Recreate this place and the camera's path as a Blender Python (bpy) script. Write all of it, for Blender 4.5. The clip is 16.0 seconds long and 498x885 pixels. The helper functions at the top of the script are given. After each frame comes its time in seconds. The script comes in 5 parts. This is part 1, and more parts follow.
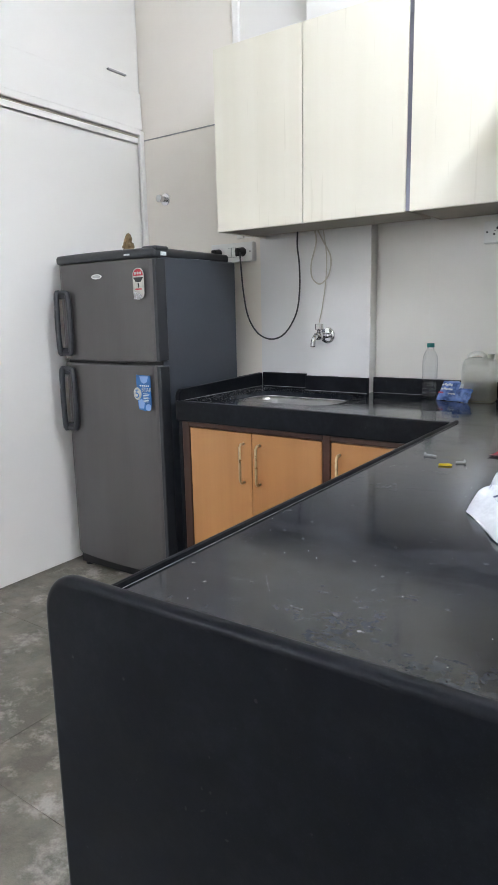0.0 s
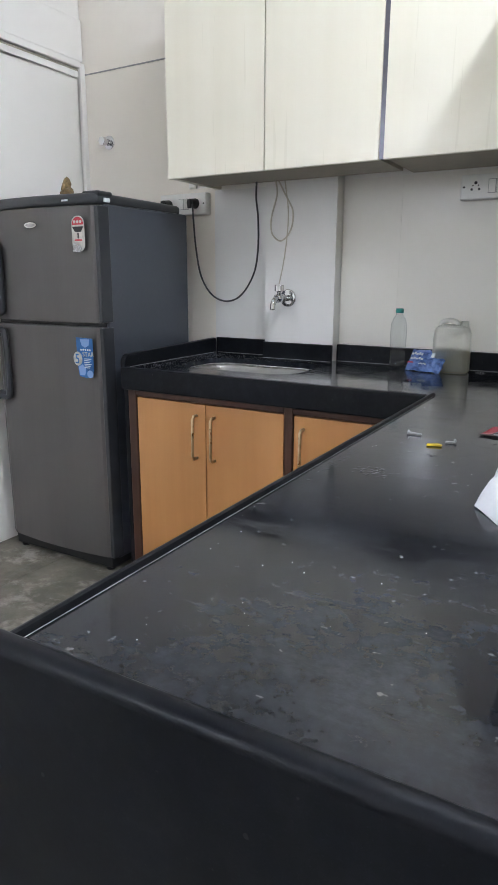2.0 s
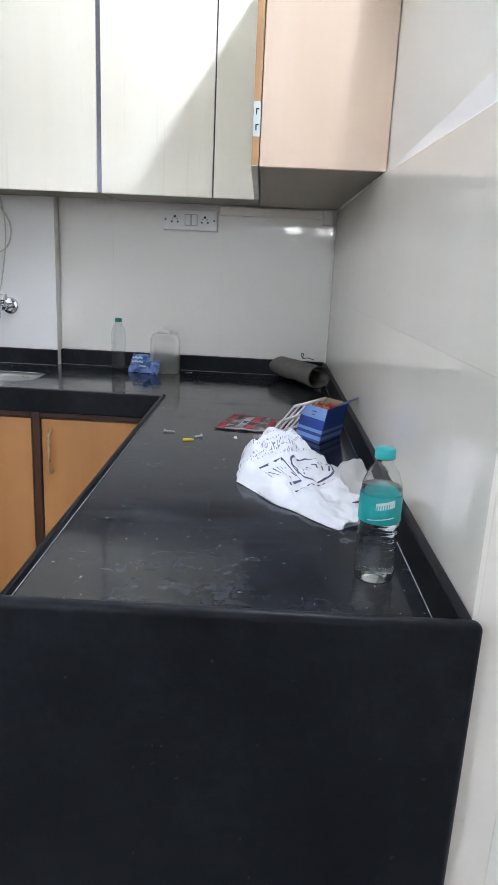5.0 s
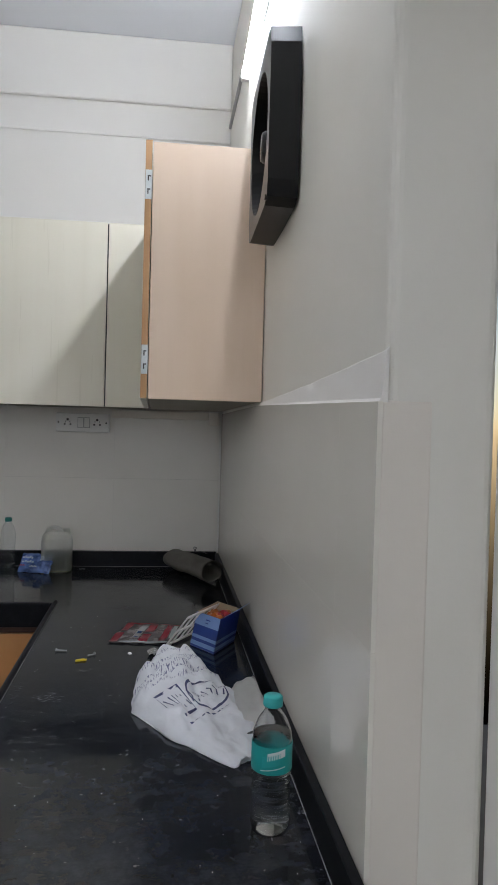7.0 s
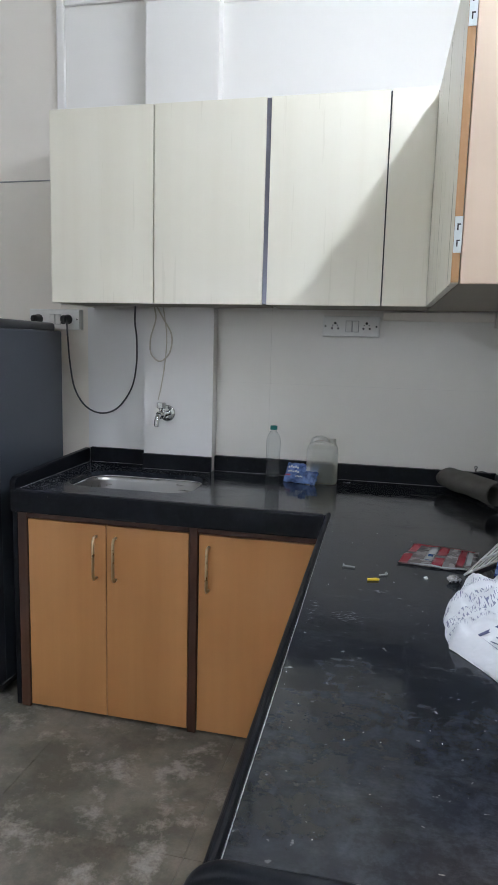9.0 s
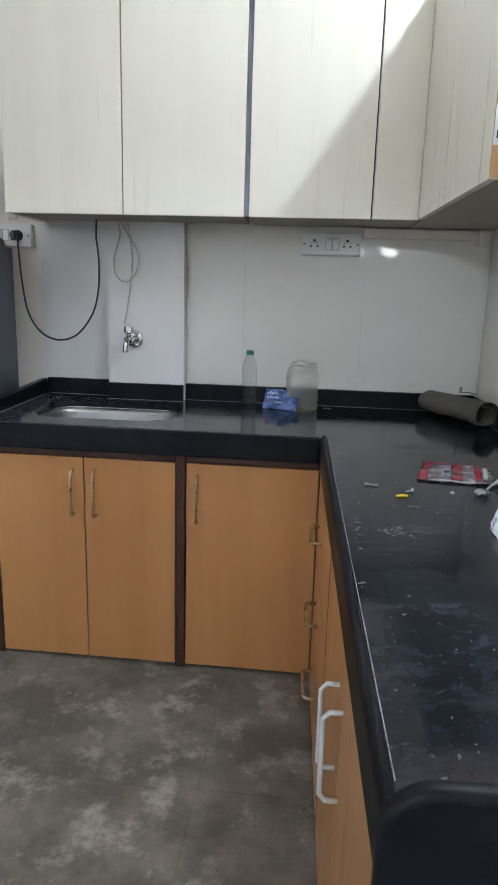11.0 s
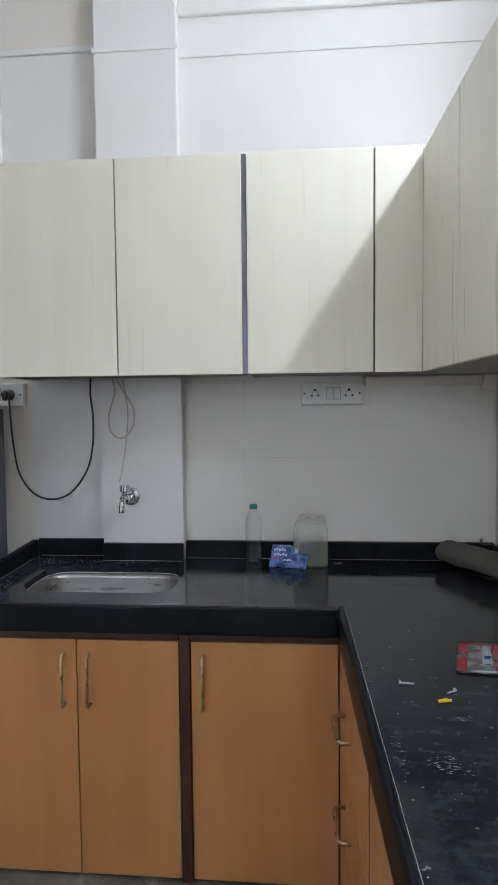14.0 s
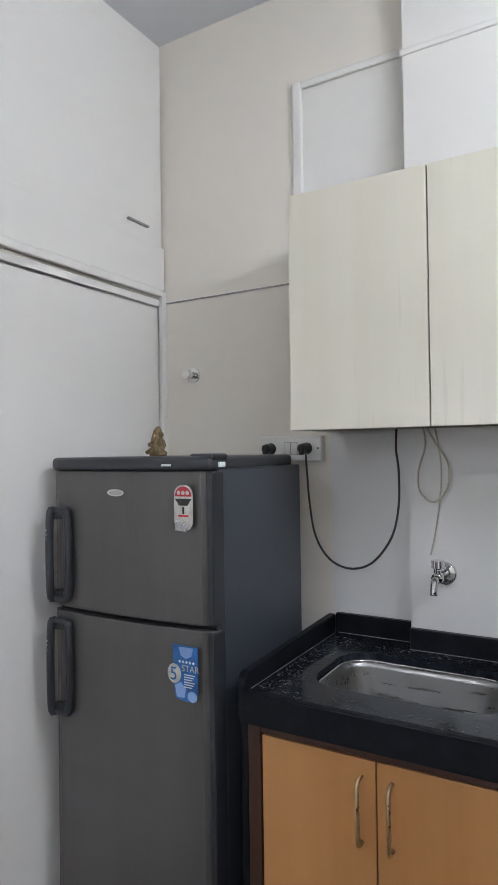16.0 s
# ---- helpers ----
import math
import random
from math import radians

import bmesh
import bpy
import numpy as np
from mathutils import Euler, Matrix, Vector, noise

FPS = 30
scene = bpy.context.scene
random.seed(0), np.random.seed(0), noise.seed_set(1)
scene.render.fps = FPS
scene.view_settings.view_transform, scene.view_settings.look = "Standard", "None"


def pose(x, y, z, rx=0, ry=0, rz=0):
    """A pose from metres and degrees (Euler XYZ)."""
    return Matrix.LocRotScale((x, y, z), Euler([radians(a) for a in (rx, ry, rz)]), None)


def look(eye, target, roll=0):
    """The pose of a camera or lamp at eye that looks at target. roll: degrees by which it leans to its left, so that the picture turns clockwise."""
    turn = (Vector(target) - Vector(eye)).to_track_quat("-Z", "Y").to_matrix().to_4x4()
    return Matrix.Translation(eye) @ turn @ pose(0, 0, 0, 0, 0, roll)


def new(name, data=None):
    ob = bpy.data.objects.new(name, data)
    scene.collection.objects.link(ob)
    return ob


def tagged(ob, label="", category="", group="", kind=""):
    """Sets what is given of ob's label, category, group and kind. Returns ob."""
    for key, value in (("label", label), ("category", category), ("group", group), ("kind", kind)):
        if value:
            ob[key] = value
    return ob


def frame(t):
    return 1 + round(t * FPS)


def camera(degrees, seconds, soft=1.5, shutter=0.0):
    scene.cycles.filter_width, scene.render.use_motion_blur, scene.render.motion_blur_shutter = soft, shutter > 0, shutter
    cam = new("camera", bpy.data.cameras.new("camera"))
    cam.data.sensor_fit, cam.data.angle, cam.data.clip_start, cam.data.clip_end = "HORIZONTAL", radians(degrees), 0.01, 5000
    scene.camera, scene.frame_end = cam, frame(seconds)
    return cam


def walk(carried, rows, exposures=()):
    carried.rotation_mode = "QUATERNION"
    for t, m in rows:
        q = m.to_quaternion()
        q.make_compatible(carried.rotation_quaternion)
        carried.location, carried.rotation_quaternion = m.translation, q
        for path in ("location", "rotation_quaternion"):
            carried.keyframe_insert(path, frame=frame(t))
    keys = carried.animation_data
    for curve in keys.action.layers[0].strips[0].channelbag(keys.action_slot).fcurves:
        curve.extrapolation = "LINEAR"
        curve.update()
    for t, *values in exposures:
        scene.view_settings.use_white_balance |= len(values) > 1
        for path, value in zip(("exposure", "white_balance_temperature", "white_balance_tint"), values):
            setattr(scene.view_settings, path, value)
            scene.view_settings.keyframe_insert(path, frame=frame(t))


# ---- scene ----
cam = camera(41.5, 16.0)
PATH = [
    (0, (0.209, 0.213, 1.159), (-0.944, 1.801, 0.772), -1.2),
    (0.5, (0.128, 0.294, 1.154), (-0.975, 1.912, 0.745), -1.5),
    (1, (0.087, 0.365, 1.163), (-0.869, 2.072, 0.749), -0.6),
    (1.5, (0.063, 0.343, 1.157), (-0.777, 2.097, 0.694), -0.9),
    (2, (0.061, 0.377, 1.13), (-0.946, 2.036, 0.647), 0.2),
    (2.5, (0.044, 0.4, 1.109), (-1.038, 2.012, 0.63), -1.2),
    (3, (0.047, 0.409, 1.124), (-1.051, 1.999, 0.607), -1.3),
    (3.5, (0.022, 0.367, 1.142), (-0.934, 2.047, 0.63), -1.3),
    (4, (-0.042, 0.132, 1.177), (-0.492, 2.023, 0.707), -1.0),
    (4.5, (-0.063, 0.006, 1.23), (-0.365, 1.917, 0.724), 1.1),
    (5, (-0.043, -0.015, 1.254), (-0.126, 1.916, 0.741), 2.7),
    (7.3, (-0.039, -0.078, 1.422), (0.176, 1.91, 1.412), 1.5),
    (7.5, (-0.044, -0.075, 1.425), (0.109, 1.919, 1.376), 1.4),
    (8, (-0.087, -0.049, 1.396), (-0.134, 1.944, 1.233), 0.5),
    (8.5, (-0.139, 0.028, 1.367), (-0.35, 1.999, 1.098), -0.3),
    (9, (-0.225, 0.135, 1.341), (-0.675, 2.063, 1.052), 1.5),
    (9.5, (-0.3, 0.197, 1.29), (-0.739, 2.096, 0.843), 1.9),
    (10, (-0.377, 0.165, 1.252), (-0.698, 2.074, 0.751), 1.6),
    (12.5, (-0.511, 0.282, 1.285), (-0.517, 2.268, 1.046), 1.0),
    (13, (-0.524, 0.305, 1.349), (-0.369, 2.292, 1.18), -1.3),
    (13.5, (-0.53, 0.313, 1.378), (-0.409, 2.303, 1.221), -1.0),
    (14, (-0.523, 0.353, 1.389), (-0.705, 2.341, 1.275), -0.6),
    (14.5, (-0.551, 0.432, 1.386), (-1.059, 2.365, 1.303), -1.2),
    (15, (-0.602, 0.563, 1.408), (-1.206, 2.469, 1.384), -1.4),
    (15.5, (-0.635, 0.644, 1.426), (-1.398, 2.493, 1.401), -1.7),
    (16, (-0.654, 0.734, 1.428), (-1.692, 2.443, 1.456), -0.8),
]
walk(cam, [(t, look(eye, target, roll)) for t, eye, target, roll in PATH],
     [(0.0, 1.05, 6700, 9), (1.0, 1.08, 6700, 9), (1.5, 0.85, 6700, 9), (2.0, 0.92, 6700, 9), (3.0, 1.1, 6600, 9), (3.5, 1.06, 6600, 9), (5.0, 1.02, 6500, 10), (7.4, -0.25, 6900, 10),
      (8.5, 0.35, 6500, 9), (9.5, 0.58, 6500, 8), (10.2, 0.70, 6500, 8), (12.5, 0.46, 6500, 10), (13.5, 0.24, 6500, 10), (14.0, 0.36, 6500, 10),
      (14.5, 0.27, 6500, 10), (15.5, 0.36, 6600, 10), (16.0, 0.5, 6700, 10)])

# ---- world, lamps, exposure ----
world = bpy.data.worlds.new("world")
scene.world = world
world.use_nodes = True
_sky = world.node_tree.nodes.new("ShaderNodeTexSky")
_sky.sky_type = 'NISHITA'
_sky.sun_disc = False
_sky.sun_elevation = radians(35)
world.node_tree.links.new(_sky.outputs[0], world.node_tree.nodes["Background"].inputs[0])
world.node_tree.nodes["Background"].inputs[1].default_value = 0.08

TUBE_STRENGTH = 126.0
# strength of the unseen fill light added behind the opening
HALL_FILL_STRENGTH = 340.0
VENT_STRENGTH = 12.0

# ---- main sizes ----
TOP = 0.821                 # worktop height
RIM = 0.880                 # top of the end panel
CEIL = 3.06
WEST, EAST, EAST_UP = -2.298, 0.14, 0.155
NORTH, NORTH_L, PIL_Y = 2.78, 2.80, 2.72
PIL_A, PIL_B = -1.285, -0.985
DOOR_Y = 2.17               # face of the doors under the sink
ARM_X = -0.460              # face of the doors under the long arm
UP_Y = 2.444                # face of the wall cabinets
UZ0, UZ1 = 1.488, 2.177


# ---- materials ----
def material(name):
    m = bpy.data.materials.new(name)
    m.use_nodes = True
    t = m.node_tree
    return m, t, t.nodes["Principled BSDF"]


def node(t, kind, **inputs):
    n = t.nodes.new(kind)
    for k, v in inputs.items():
        n.inputs[k.replace("_", " ")].default_value = v
    return n


def coords(t, scale=(1, 1, 1), kind="Object"):
    c = t.nodes.new("ShaderNodeTexCoord")
    m = t.nodes.new("ShaderNodeMapping")
    m.inputs["Scale"].default_value = scale
    t.links.new(c.outputs[kind], m.inputs[0])
    return m.outputs[0]


def noise_fac(t, co, scale, detail=4.0, rough=0.55, lo=0.35, hi=0.65):
    n = node(t, "ShaderNodeTexNoise", Scale=scale, Detail=detail, Roughness=rough)
    t.links.new(co, n.inputs["Vector"])
    r = t.nodes.new("ShaderNodeMapRange")
    r.inputs["From Min"].default_value, r.inputs["From Max"].default_value = lo, hi
    t.links.new(n.outputs[0], r.inputs["Value"])
    return r.outputs[0]


def mix(t, fac, a, b):
    m = t.nodes.new("ShaderNodeMix")
    m.data_type = 'RGBA'
    if isinstance(fac, (int, float)):
        m.inputs[0].default_value = fac
    else:
        t.links.new(fac, m.inputs[0])
    for sock, v in ((m.inputs[6], a), (m.inputs[7], b)):
        if isinstance(v, tuple):
            sock.default_value = (*v, 1)
        else:
            t.links.new(v, sock)
    return m.outputs[2]


def ranged(t, fac, lo, hi):
    r = t.nodes.new("ShaderNodeMapRange")
    r.inputs["To Min"].default_value, r.inputs["To Max"].default_value = lo, hi
    t.links.new(fac, r.inputs["Value"])
    return r.outputs[0]


def times(t, a, b):
    m = t.nodes.new("ShaderNodeMath")
    m.operation = 'MULTIPLY'
    for s, v in zip(m.inputs, (a, b)):
        if isinstance(v, (int, float)):
            s.default_value = v
        else:
            t.links.new(v, s)
    return m.outputs[0]


def bump(t, bsdf, height, strength, dist=0.002):
    b = node(t, "ShaderNodeBump", Strength=strength, Distance=dist)
    t.links.new(height, b.inputs["Height"])
    t.links.new(b.outputs[0], bsdf.inputs["Normal"])


def plain(name, colour, rough=0.5, metal=0.0, vary=0.12, scale=25.0, bumps=0.05):
    m, t, b = material(name)
    co = coords(t)
    f = noise_fac(t, co, scale, 5)
    f2 = noise_fac(t, co, scale * 0.12, 3)
    dark = tuple(c * (1 - vary) for c in colour)
    t.links.new(mix(t, times(t, f2, 0.5), mix(t, f, dark, colour), dark), b.inputs["Base Color"])
    spread = 0.06 if bumps else 0.008
    t.links.new(ranged(t, f, max(rough - spread, 0.02), min(rough + spread, 1)), b.inputs["Roughness"])
    b.inputs["Metallic"].default_value = metal
    if bumps:
        bump(t, b, f, bumps, 0.001)
    return m


def paint(name, colour, stain):
    """Rolled wall paint with faint patches."""
    m, t, b = material(name)
    co = coords(t)
    big = noise_fac(t, co, 1.6, 5, 0.6, 0.4, 0.75)
    fine = noise_fac(t, co, 180, 3)
    mid = noise_fac(t, co, 9, 5, 0.6, 0.55, 0.8)
    c = mix(t, times(t, big, 0.35), colour, stain)
    c = mix(t, times(t, mid, 0.18), c, stain)
    t.links.new(c, b.inputs["Base Color"])
    b.inputs["Roughness"].default_value = 0.55
    bump(t, b, mid_add(t, fine, big), 0.05, 0.0015)
    return m


def mid_add(t, a, c):
    m = t.nodes.new("ShaderNodeMath")
    m.operation = 'ADD'
    t.links.new(a, m.inputs[0])
    t.links.new(c, m.inputs[1])
    return m.outputs[0]


def laminate(name, light, dark, rough=0.35, bands=14.0, run=0.9, fine=110.0, strength=0.7):
    """Wood-print laminate with upright grain, different on each panel."""
    m, t, b = material(name)
    info = t.nodes.new("ShaderNodeObjectInfo")
    tc = t.nodes.new("ShaderNodeTexCoord")
    add = t.nodes.new("ShaderNodeVectorMath")
    add.operation = 'ADD'
    t.links.new(tc.outputs["Object"], add.inputs[0])
    sc = times(t, info.outputs["Random"], 7.0)
    t.links.new(sc, add.inputs[1])
    mp = t.nodes.new("ShaderNodeMapping")
    mp.inputs["Scale"].default_value = (1, 1, run / bands)
    t.links.new(add.outputs[0], mp.inputs[0])
    broad = noise_fac(t, mp.outputs[0], bands, 3, 0.5, 0.35, 0.68)
    mp2 = t.nodes.new("ShaderNodeMapping")
    mp2.inputs["Scale"].default_value = (1, 1, 0.03)
    t.links.new(add.outputs[0], mp2.inputs[0])
    grain = noise_fac(t, mp2.outputs[0], fine, 4, 0.6, 0.35, 0.7)
    c = mix(t, times(t, broad, strength), light, dark)
    c = mix(t, times(t, grain, strength * 0.07), c, tuple(v * 0.82 for v in dark))
    t.links.new(c, b.inputs["Base Color"])
    t.links.new(ranged(t, grain, rough - 0.05, rough + 0.08), b.inputs["Roughness"])
    bump(t, b, grain, 0.06, 0.0006)
    return m


def granite(name, dusty, dull=0.0):
    """Polished black granite with fine flecks, wiped dust and dull patches."""
    m, t, b = material(name)
    co = coords(t)
    fleck = noise_fac(t, co, 420, 2, 0.5, 0.60, 0.74)
    mottle = noise_fac(t, co, 38, 6, 0.75, 0.45, 0.72)
    cloud = noise_fac(t, co, 4.5, 7, 0.68, 0.40, 0.66)
    smear_co = coords(t, (1, 2.6, 1))
    smear = noise_fac(t, smear_co, 9, 8, 0.72, 0.52, 0.80)
    speck = noise_fac(t, co, 75, 2, 0.4, 0.735, 0.77)
    c = mix(t, times(t, fleck, 0.25), (0.0035, 0.004, 0.0058), (0.024, 0.026, 0.034))
    c = mix(t, times(t, ranged(t, mottle, 0.35, 0.8), 0.52 * dusty), c, (0.026, 0.031, 0.043))
    c = mix(t, times(t, mottle, 0.3 * dusty), c, (0.026, 0.029, 0.037))
    c = mix(t, times(t, times(t, cloud, ranged(t, mottle, 0.35, 1.0)), 0.7 * dusty), c, (0.050, 0.056, 0.070))
    c = mix(t, times(t, smear, 0.30 * dusty), c, (0.11, 0.115, 0.12))
    c = mix(t, times(t, speck, 0.4 * dusty), c, (0.3, 0.3, 0.3))
    t.links.new(c, b.inputs["Base Color"])
    r = mid_add(t, ranged(t, cloud, 0.06 + 1.2 * dull, 0.06 + 1.2 * dull + 0.12 * dusty), times(t, smear, 0.14 * dusty))
    t.links.new(r, b.inputs["Roughness"])
    b.inputs["Specular IOR Level"].default_value = 0.30 - 0.6 * dull
    return m


def stone_floor():
    m, t, b = material("grey_stone_floor")
    info = t.nodes.new("ShaderNodeObjectInfo")
    co = coords(t, (1, 1, 1))
    geo = t.nodes.new("ShaderNodeNewGeometry")
    pos = geo.outputs["Position"]
    a = noise_fac(t, pos, 4.5, 7, 0.65, 0.42, 0.62)
    c2 = noise_fac(t, pos, 15, 6, 0.7, 0.5, 0.68)
    fine = noise_fac(t, pos, 160, 4, 0.6)
    pale = noise_fac(t, pos, 6.5, 8, 0.72, 0.52, 0.63)
    c = mix(t, a, (0.085, 0.070, 0.053), (0.235, 0.202, 0.162))
    c = mix(t, times(t, c2, 0.7), c, (0.085, 0.084, 0.068))
    c = mix(t, times(t, pale, 0.7), c, (0.48, 0.44, 0.39))
    c = mix(t, times(t, info.outputs["Random"], 0.35), c, (0.13, 0.14, 0.11))
    c = mix(t, times(t, fine, 0.25), c, (0.12, 0.11, 0.09))
    t.links.new(c, b.inputs["Base Color"])
    t.links.new(ranged(t, c2, 0.62, 0.4), b.inputs["Roughness"])
    bump(t, b, mid_add(t, fine, pale), 0.2, 0.002)
    return m


def glaze(name, colour):
    m, t, b = material(name)
    info = t.nodes.new("ShaderNodeObjectInfo")
    co = coords(t)
    f = noise_fac(t, co, 3.0, 4, 0.6, 0.4, 0.7)
    wave = noise_fac(t, co, 7.0, 2)
    c = mix(t, times(t, f, 0.3), colour, tuple(v * 0.9 for v in colour))
    c = mix(t, times(t, info.outputs["Random"], 0.2), c, tuple(v * 0.94 for v in colour))
    t.links.new(c, b.inputs["Base Color"])
    t.links.new(ranged(t, f, 0.025, 0.055), b.inputs["Roughness"])
    bump(t, b, wave, 0.012, 0.003)
    return m


def brushed(name, colour, rough, metal, along=0.02):
    """Dark brushed sheet, streaked upright."""
    m, t, b = material(name)
    co = coords(t, (1, 1, along))
    f = noise_fac(t, co, 220, 4, 0.6)
    g = noise_fac(t, coords(t, (1, 1, 0.15)), 7, 3)
    c = mix(t, f, tuple(v * 0.9 for v in colour), colour)
    c = mix(t, times(t, g, 0.35), c, tuple(v * 1.35 for v in colour))
    t.links.new(c, b.inputs["Base Color"])
    t.links.new(ranged(t, f, rough, rough + 0.14), b.inputs["Roughness"])
    b.inputs["Metallic"].default_value = metal
    return m


def clear(name, tint, rough=0.03, ior=1.45, through_weight=1.0):
    m, t, b = material(name)
    b.inputs["Base Color"].default_value = (*tint, 1)
    b.inputs["Transmission Weight"].default_value = through_weight
    b.inputs["Roughness"].default_value = rough
    b.inputs["IOR"].default_value = ior
    return m


def glow(name, colour, strength):
    m, t, b = material(name)
    b.inputs["Base Color"].default_value = (0.8, 0.8, 0.8, 1)
    b.inputs["Emission Color"].default_value = (*colour, 1)
    b.inputs["Emission Strength"].default_value = strength
    return m


def printed_film():
    """White carrier-bag film with dark blue print on its far part."""
    m, t, b = material("printed_bag_film")
    uv = t.nodes.new("ShaderNodeTexCoord")
    sep = t.nodes.new("ShaderNodeSeparateXYZ")
    t.links.new(uv.outputs["UV"], sep.inputs[0])
    mp = t.nodes.new("ShaderNodeMapping")
    mp.inputs["Scale"].default_value = (30, 75, 1)
    t.links.new(uv.outputs["UV"], mp.inputs[0])
    letters = noise_fac(t, mp.outputs[0], 1.0, 2, 0.5, 0.54, 0.57)
    wv = node(t, "ShaderNodeTexWave", Scale=3.1)
    wv.bands_direction = 'X'
    t.links.new(uv.outputs["UV"], wv.inputs["Vector"])
    rows = t.nodes.new("ShaderNodeMath")
    rows.operation = 'GREATER_THAN'
    rows.inputs[1].default_value = 0.35
    t.links.new(wv.outputs["Fac"], rows.inputs[0])
    part_of = t.nodes.new("ShaderNodeMapRange")
    part_of.inputs["From Min"].default_value, part_of.inputs["From Max"].default_value = 0.47, 0.44
    t.links.new(sep.outputs[0], part_of.inputs["Value"])
    fac = times(t, times(t, letters, rows.outputs[0]), part_of.outputs[0])
    t.links.new(mix(t, times(t, fac, 0.9), (0.68, 0.69, 0.72), (0.10, 0.115, 0.22)), b.inputs["Base Color"])
    b.inputs["Roughness"].default_value = 0.42
    fold = noise_fac(t, uv.outputs["Object"], 28, 5, 0.6)
    bump(t, b, fold, 0.35, 0.004)
    return m


WHITE = paint("white_wall_paint", (0.85, 0.828, 0.79), (0.79, 0.765, 0.72))
CREAM = paint("cream_wall_paint", (0.84, 0.785, 0.71), (0.74, 0.69, 0.61))
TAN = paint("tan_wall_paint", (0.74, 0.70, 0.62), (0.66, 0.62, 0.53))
SIDE = paint("off_white_side_wall_paint", (0.84, 0.815, 0.745), (0.78, 0.745, 0.66))
CEILING = paint("ceiling_paint", (0.74, 0.75, 0.78), (0.68, 0.69, 0.72))
TILE = glaze("cream_glazed_tile", (0.87, 0.83, 0.745))
TILE_N = glaze("pale_glazed_tile", (0.87, 0.84, 0.785))
TILE_W = glaze("white_glazed_tile", (0.84, 0.825, 0.81))
GROUT = plain("tile_grout", (0.80, 0.765, 0.71), 0.8)
FLOOR = stone_floor()
FLOOR_JOINT = plain("floor_joint_mortar", (0.21, 0.19, 0.165), 0.9)
GRANITE = granite("black_granite_worktop", 1.15)
GRANITE_V = granite("black_granite_upright", 0.2, 0.28)
LINE = plain("white_joint_filler", (0.40, 0.40, 0.40), 0.8, vary=0.6, scale=60)
LAM = laminate("cream_laminate", (0.81, 0.77, 0.655), (0.745, 0.695, 0.565), 0.32, 15.0, 0.4, 45, 0.42)
PINK = laminate("pale_pink_wood_laminate", (0.75, 0.585, 0.455), (0.69, 0.515, 0.375), 0.4, 11.0, 1.2, 90, 0.55)
BEECH = laminate("beech_laminate", (0.50, 0.240, 0.090), (0.42, 0.188, 0.062), 0.33, 12.0, 0.8, 120, 0.7)
EDGE = laminate("raw_wood_edge", (0.46, 0.26, 0.12), (0.36, 0.18, 0.075), 0.6, 30, 1.0)
BROWN = laminate("dark_brown_polished_wood", (0.062, 0.021, 0.010), (0.03, 0.010, 0.005), 0.42, 25, 1.0)
INSIDE = plain("grey_ply_underside", (0.42, 0.38, 0.31), 0.7)
ALU = plain("aluminium_strip", (0.20, 0.20, 0.24), 0.35, 0.8)
STEEL = plain("sink_steel", (0.40, 0.395, 0.385), 0.27, 1.0, 0.06, 40, 0)
_steel = STEEL.node_tree.nodes["Principled BSDF"]
for _sock in ("Base Color", "Roughness"):
    for _l in list(_steel.inputs[_sock].links):
        STEEL.node_tree.links.remove(_l)
_steel.inputs["Base Color"].default_value = (0.34, 0.332, 0.32, 1)
_brush = noise_fac(STEEL.node_tree, coords(STEEL.node_tree, (1, 14, 14)), 6, 2)
STEEL.node_tree.links.new(ranged(STEEL.node_tree, _brush, 0.27, 0.36), _steel.inputs["Roughness"])
CHROME = plain("chrome", (0.72, 0.72, 0.73), 0.1, 1.0, 0.05, 40, 0)
BRASS = plain("worn_brass", (0.72, 0.57, 0.36), 0.32, 1.0, 0.3, 50)
FRIDGE = brushed("dark_silver_fridge_door", (0.108, 0.101, 0.099), 0.36, 0.5)
FRIDGE_SIDE = plain("blue_grey_fridge_side", (0.062, 0.07, 0.085), 0.30, 0.1, 0.06, 60, 0)
FRIDGE_CAP = plain("dark_grey_plastic", (0.026, 0.028, 0.033), 0.34, 0.0, 0.06, 25, 0)
BLACK = plain("black_plastic", (0.012, 0.012, 0.014), 0.35)
FAN = plain("black_fan_plastic", (0.004, 0.004, 0.005), 0.3, 0.0, 0.2, 25, 0)
FAN.node_tree.nodes["Principled BSDF"].inputs["Specular IOR Level"].default_value = 0.2
DUSTY = plain("dusty_black_plastic", (0.007, 0.007, 0.0075), 0.28, 0.0, 0.5, 30)
PLASTIC = plain("white_plastic", (0.84, 0.83, 0.80), 0.35, 0.0, 0.06)
GREY = plain("grey_plastic", (0.40, 0.40, 0.39), 0.5)
WIRE_W = plain("cream_flex", (0.62, 0.57, 0.48), 0.5)
WIRE_B = plain("dark_grey_flex", (0.05, 0.05, 0.055), 0.45)
TEAL = plain("teal_plastic", (0.02, 0.42, 0.42), 0.35)
TEAL_D = plain("dark_teal_plastic", (0.015, 0.24, 0.21), 0.4)
TEAL_L = plain("teal_paper_label", (0.01, 0.38, 0.36), 0.45)
PALE = plain("pale_print", (0.7, 0.75, 0.75), 0.5)
PET = clear("clear_bottle_plastic", (0.97, 0.98, 0.98), 0.02, 1.4, 1.0)
WATER = clear("water", (0.985, 0.995, 0.995), 0.0, 1.27)
JUG = clear("milky_jug_plastic", (0.88, 0.88, 0.85), 0.35, 1.08, 0.88)
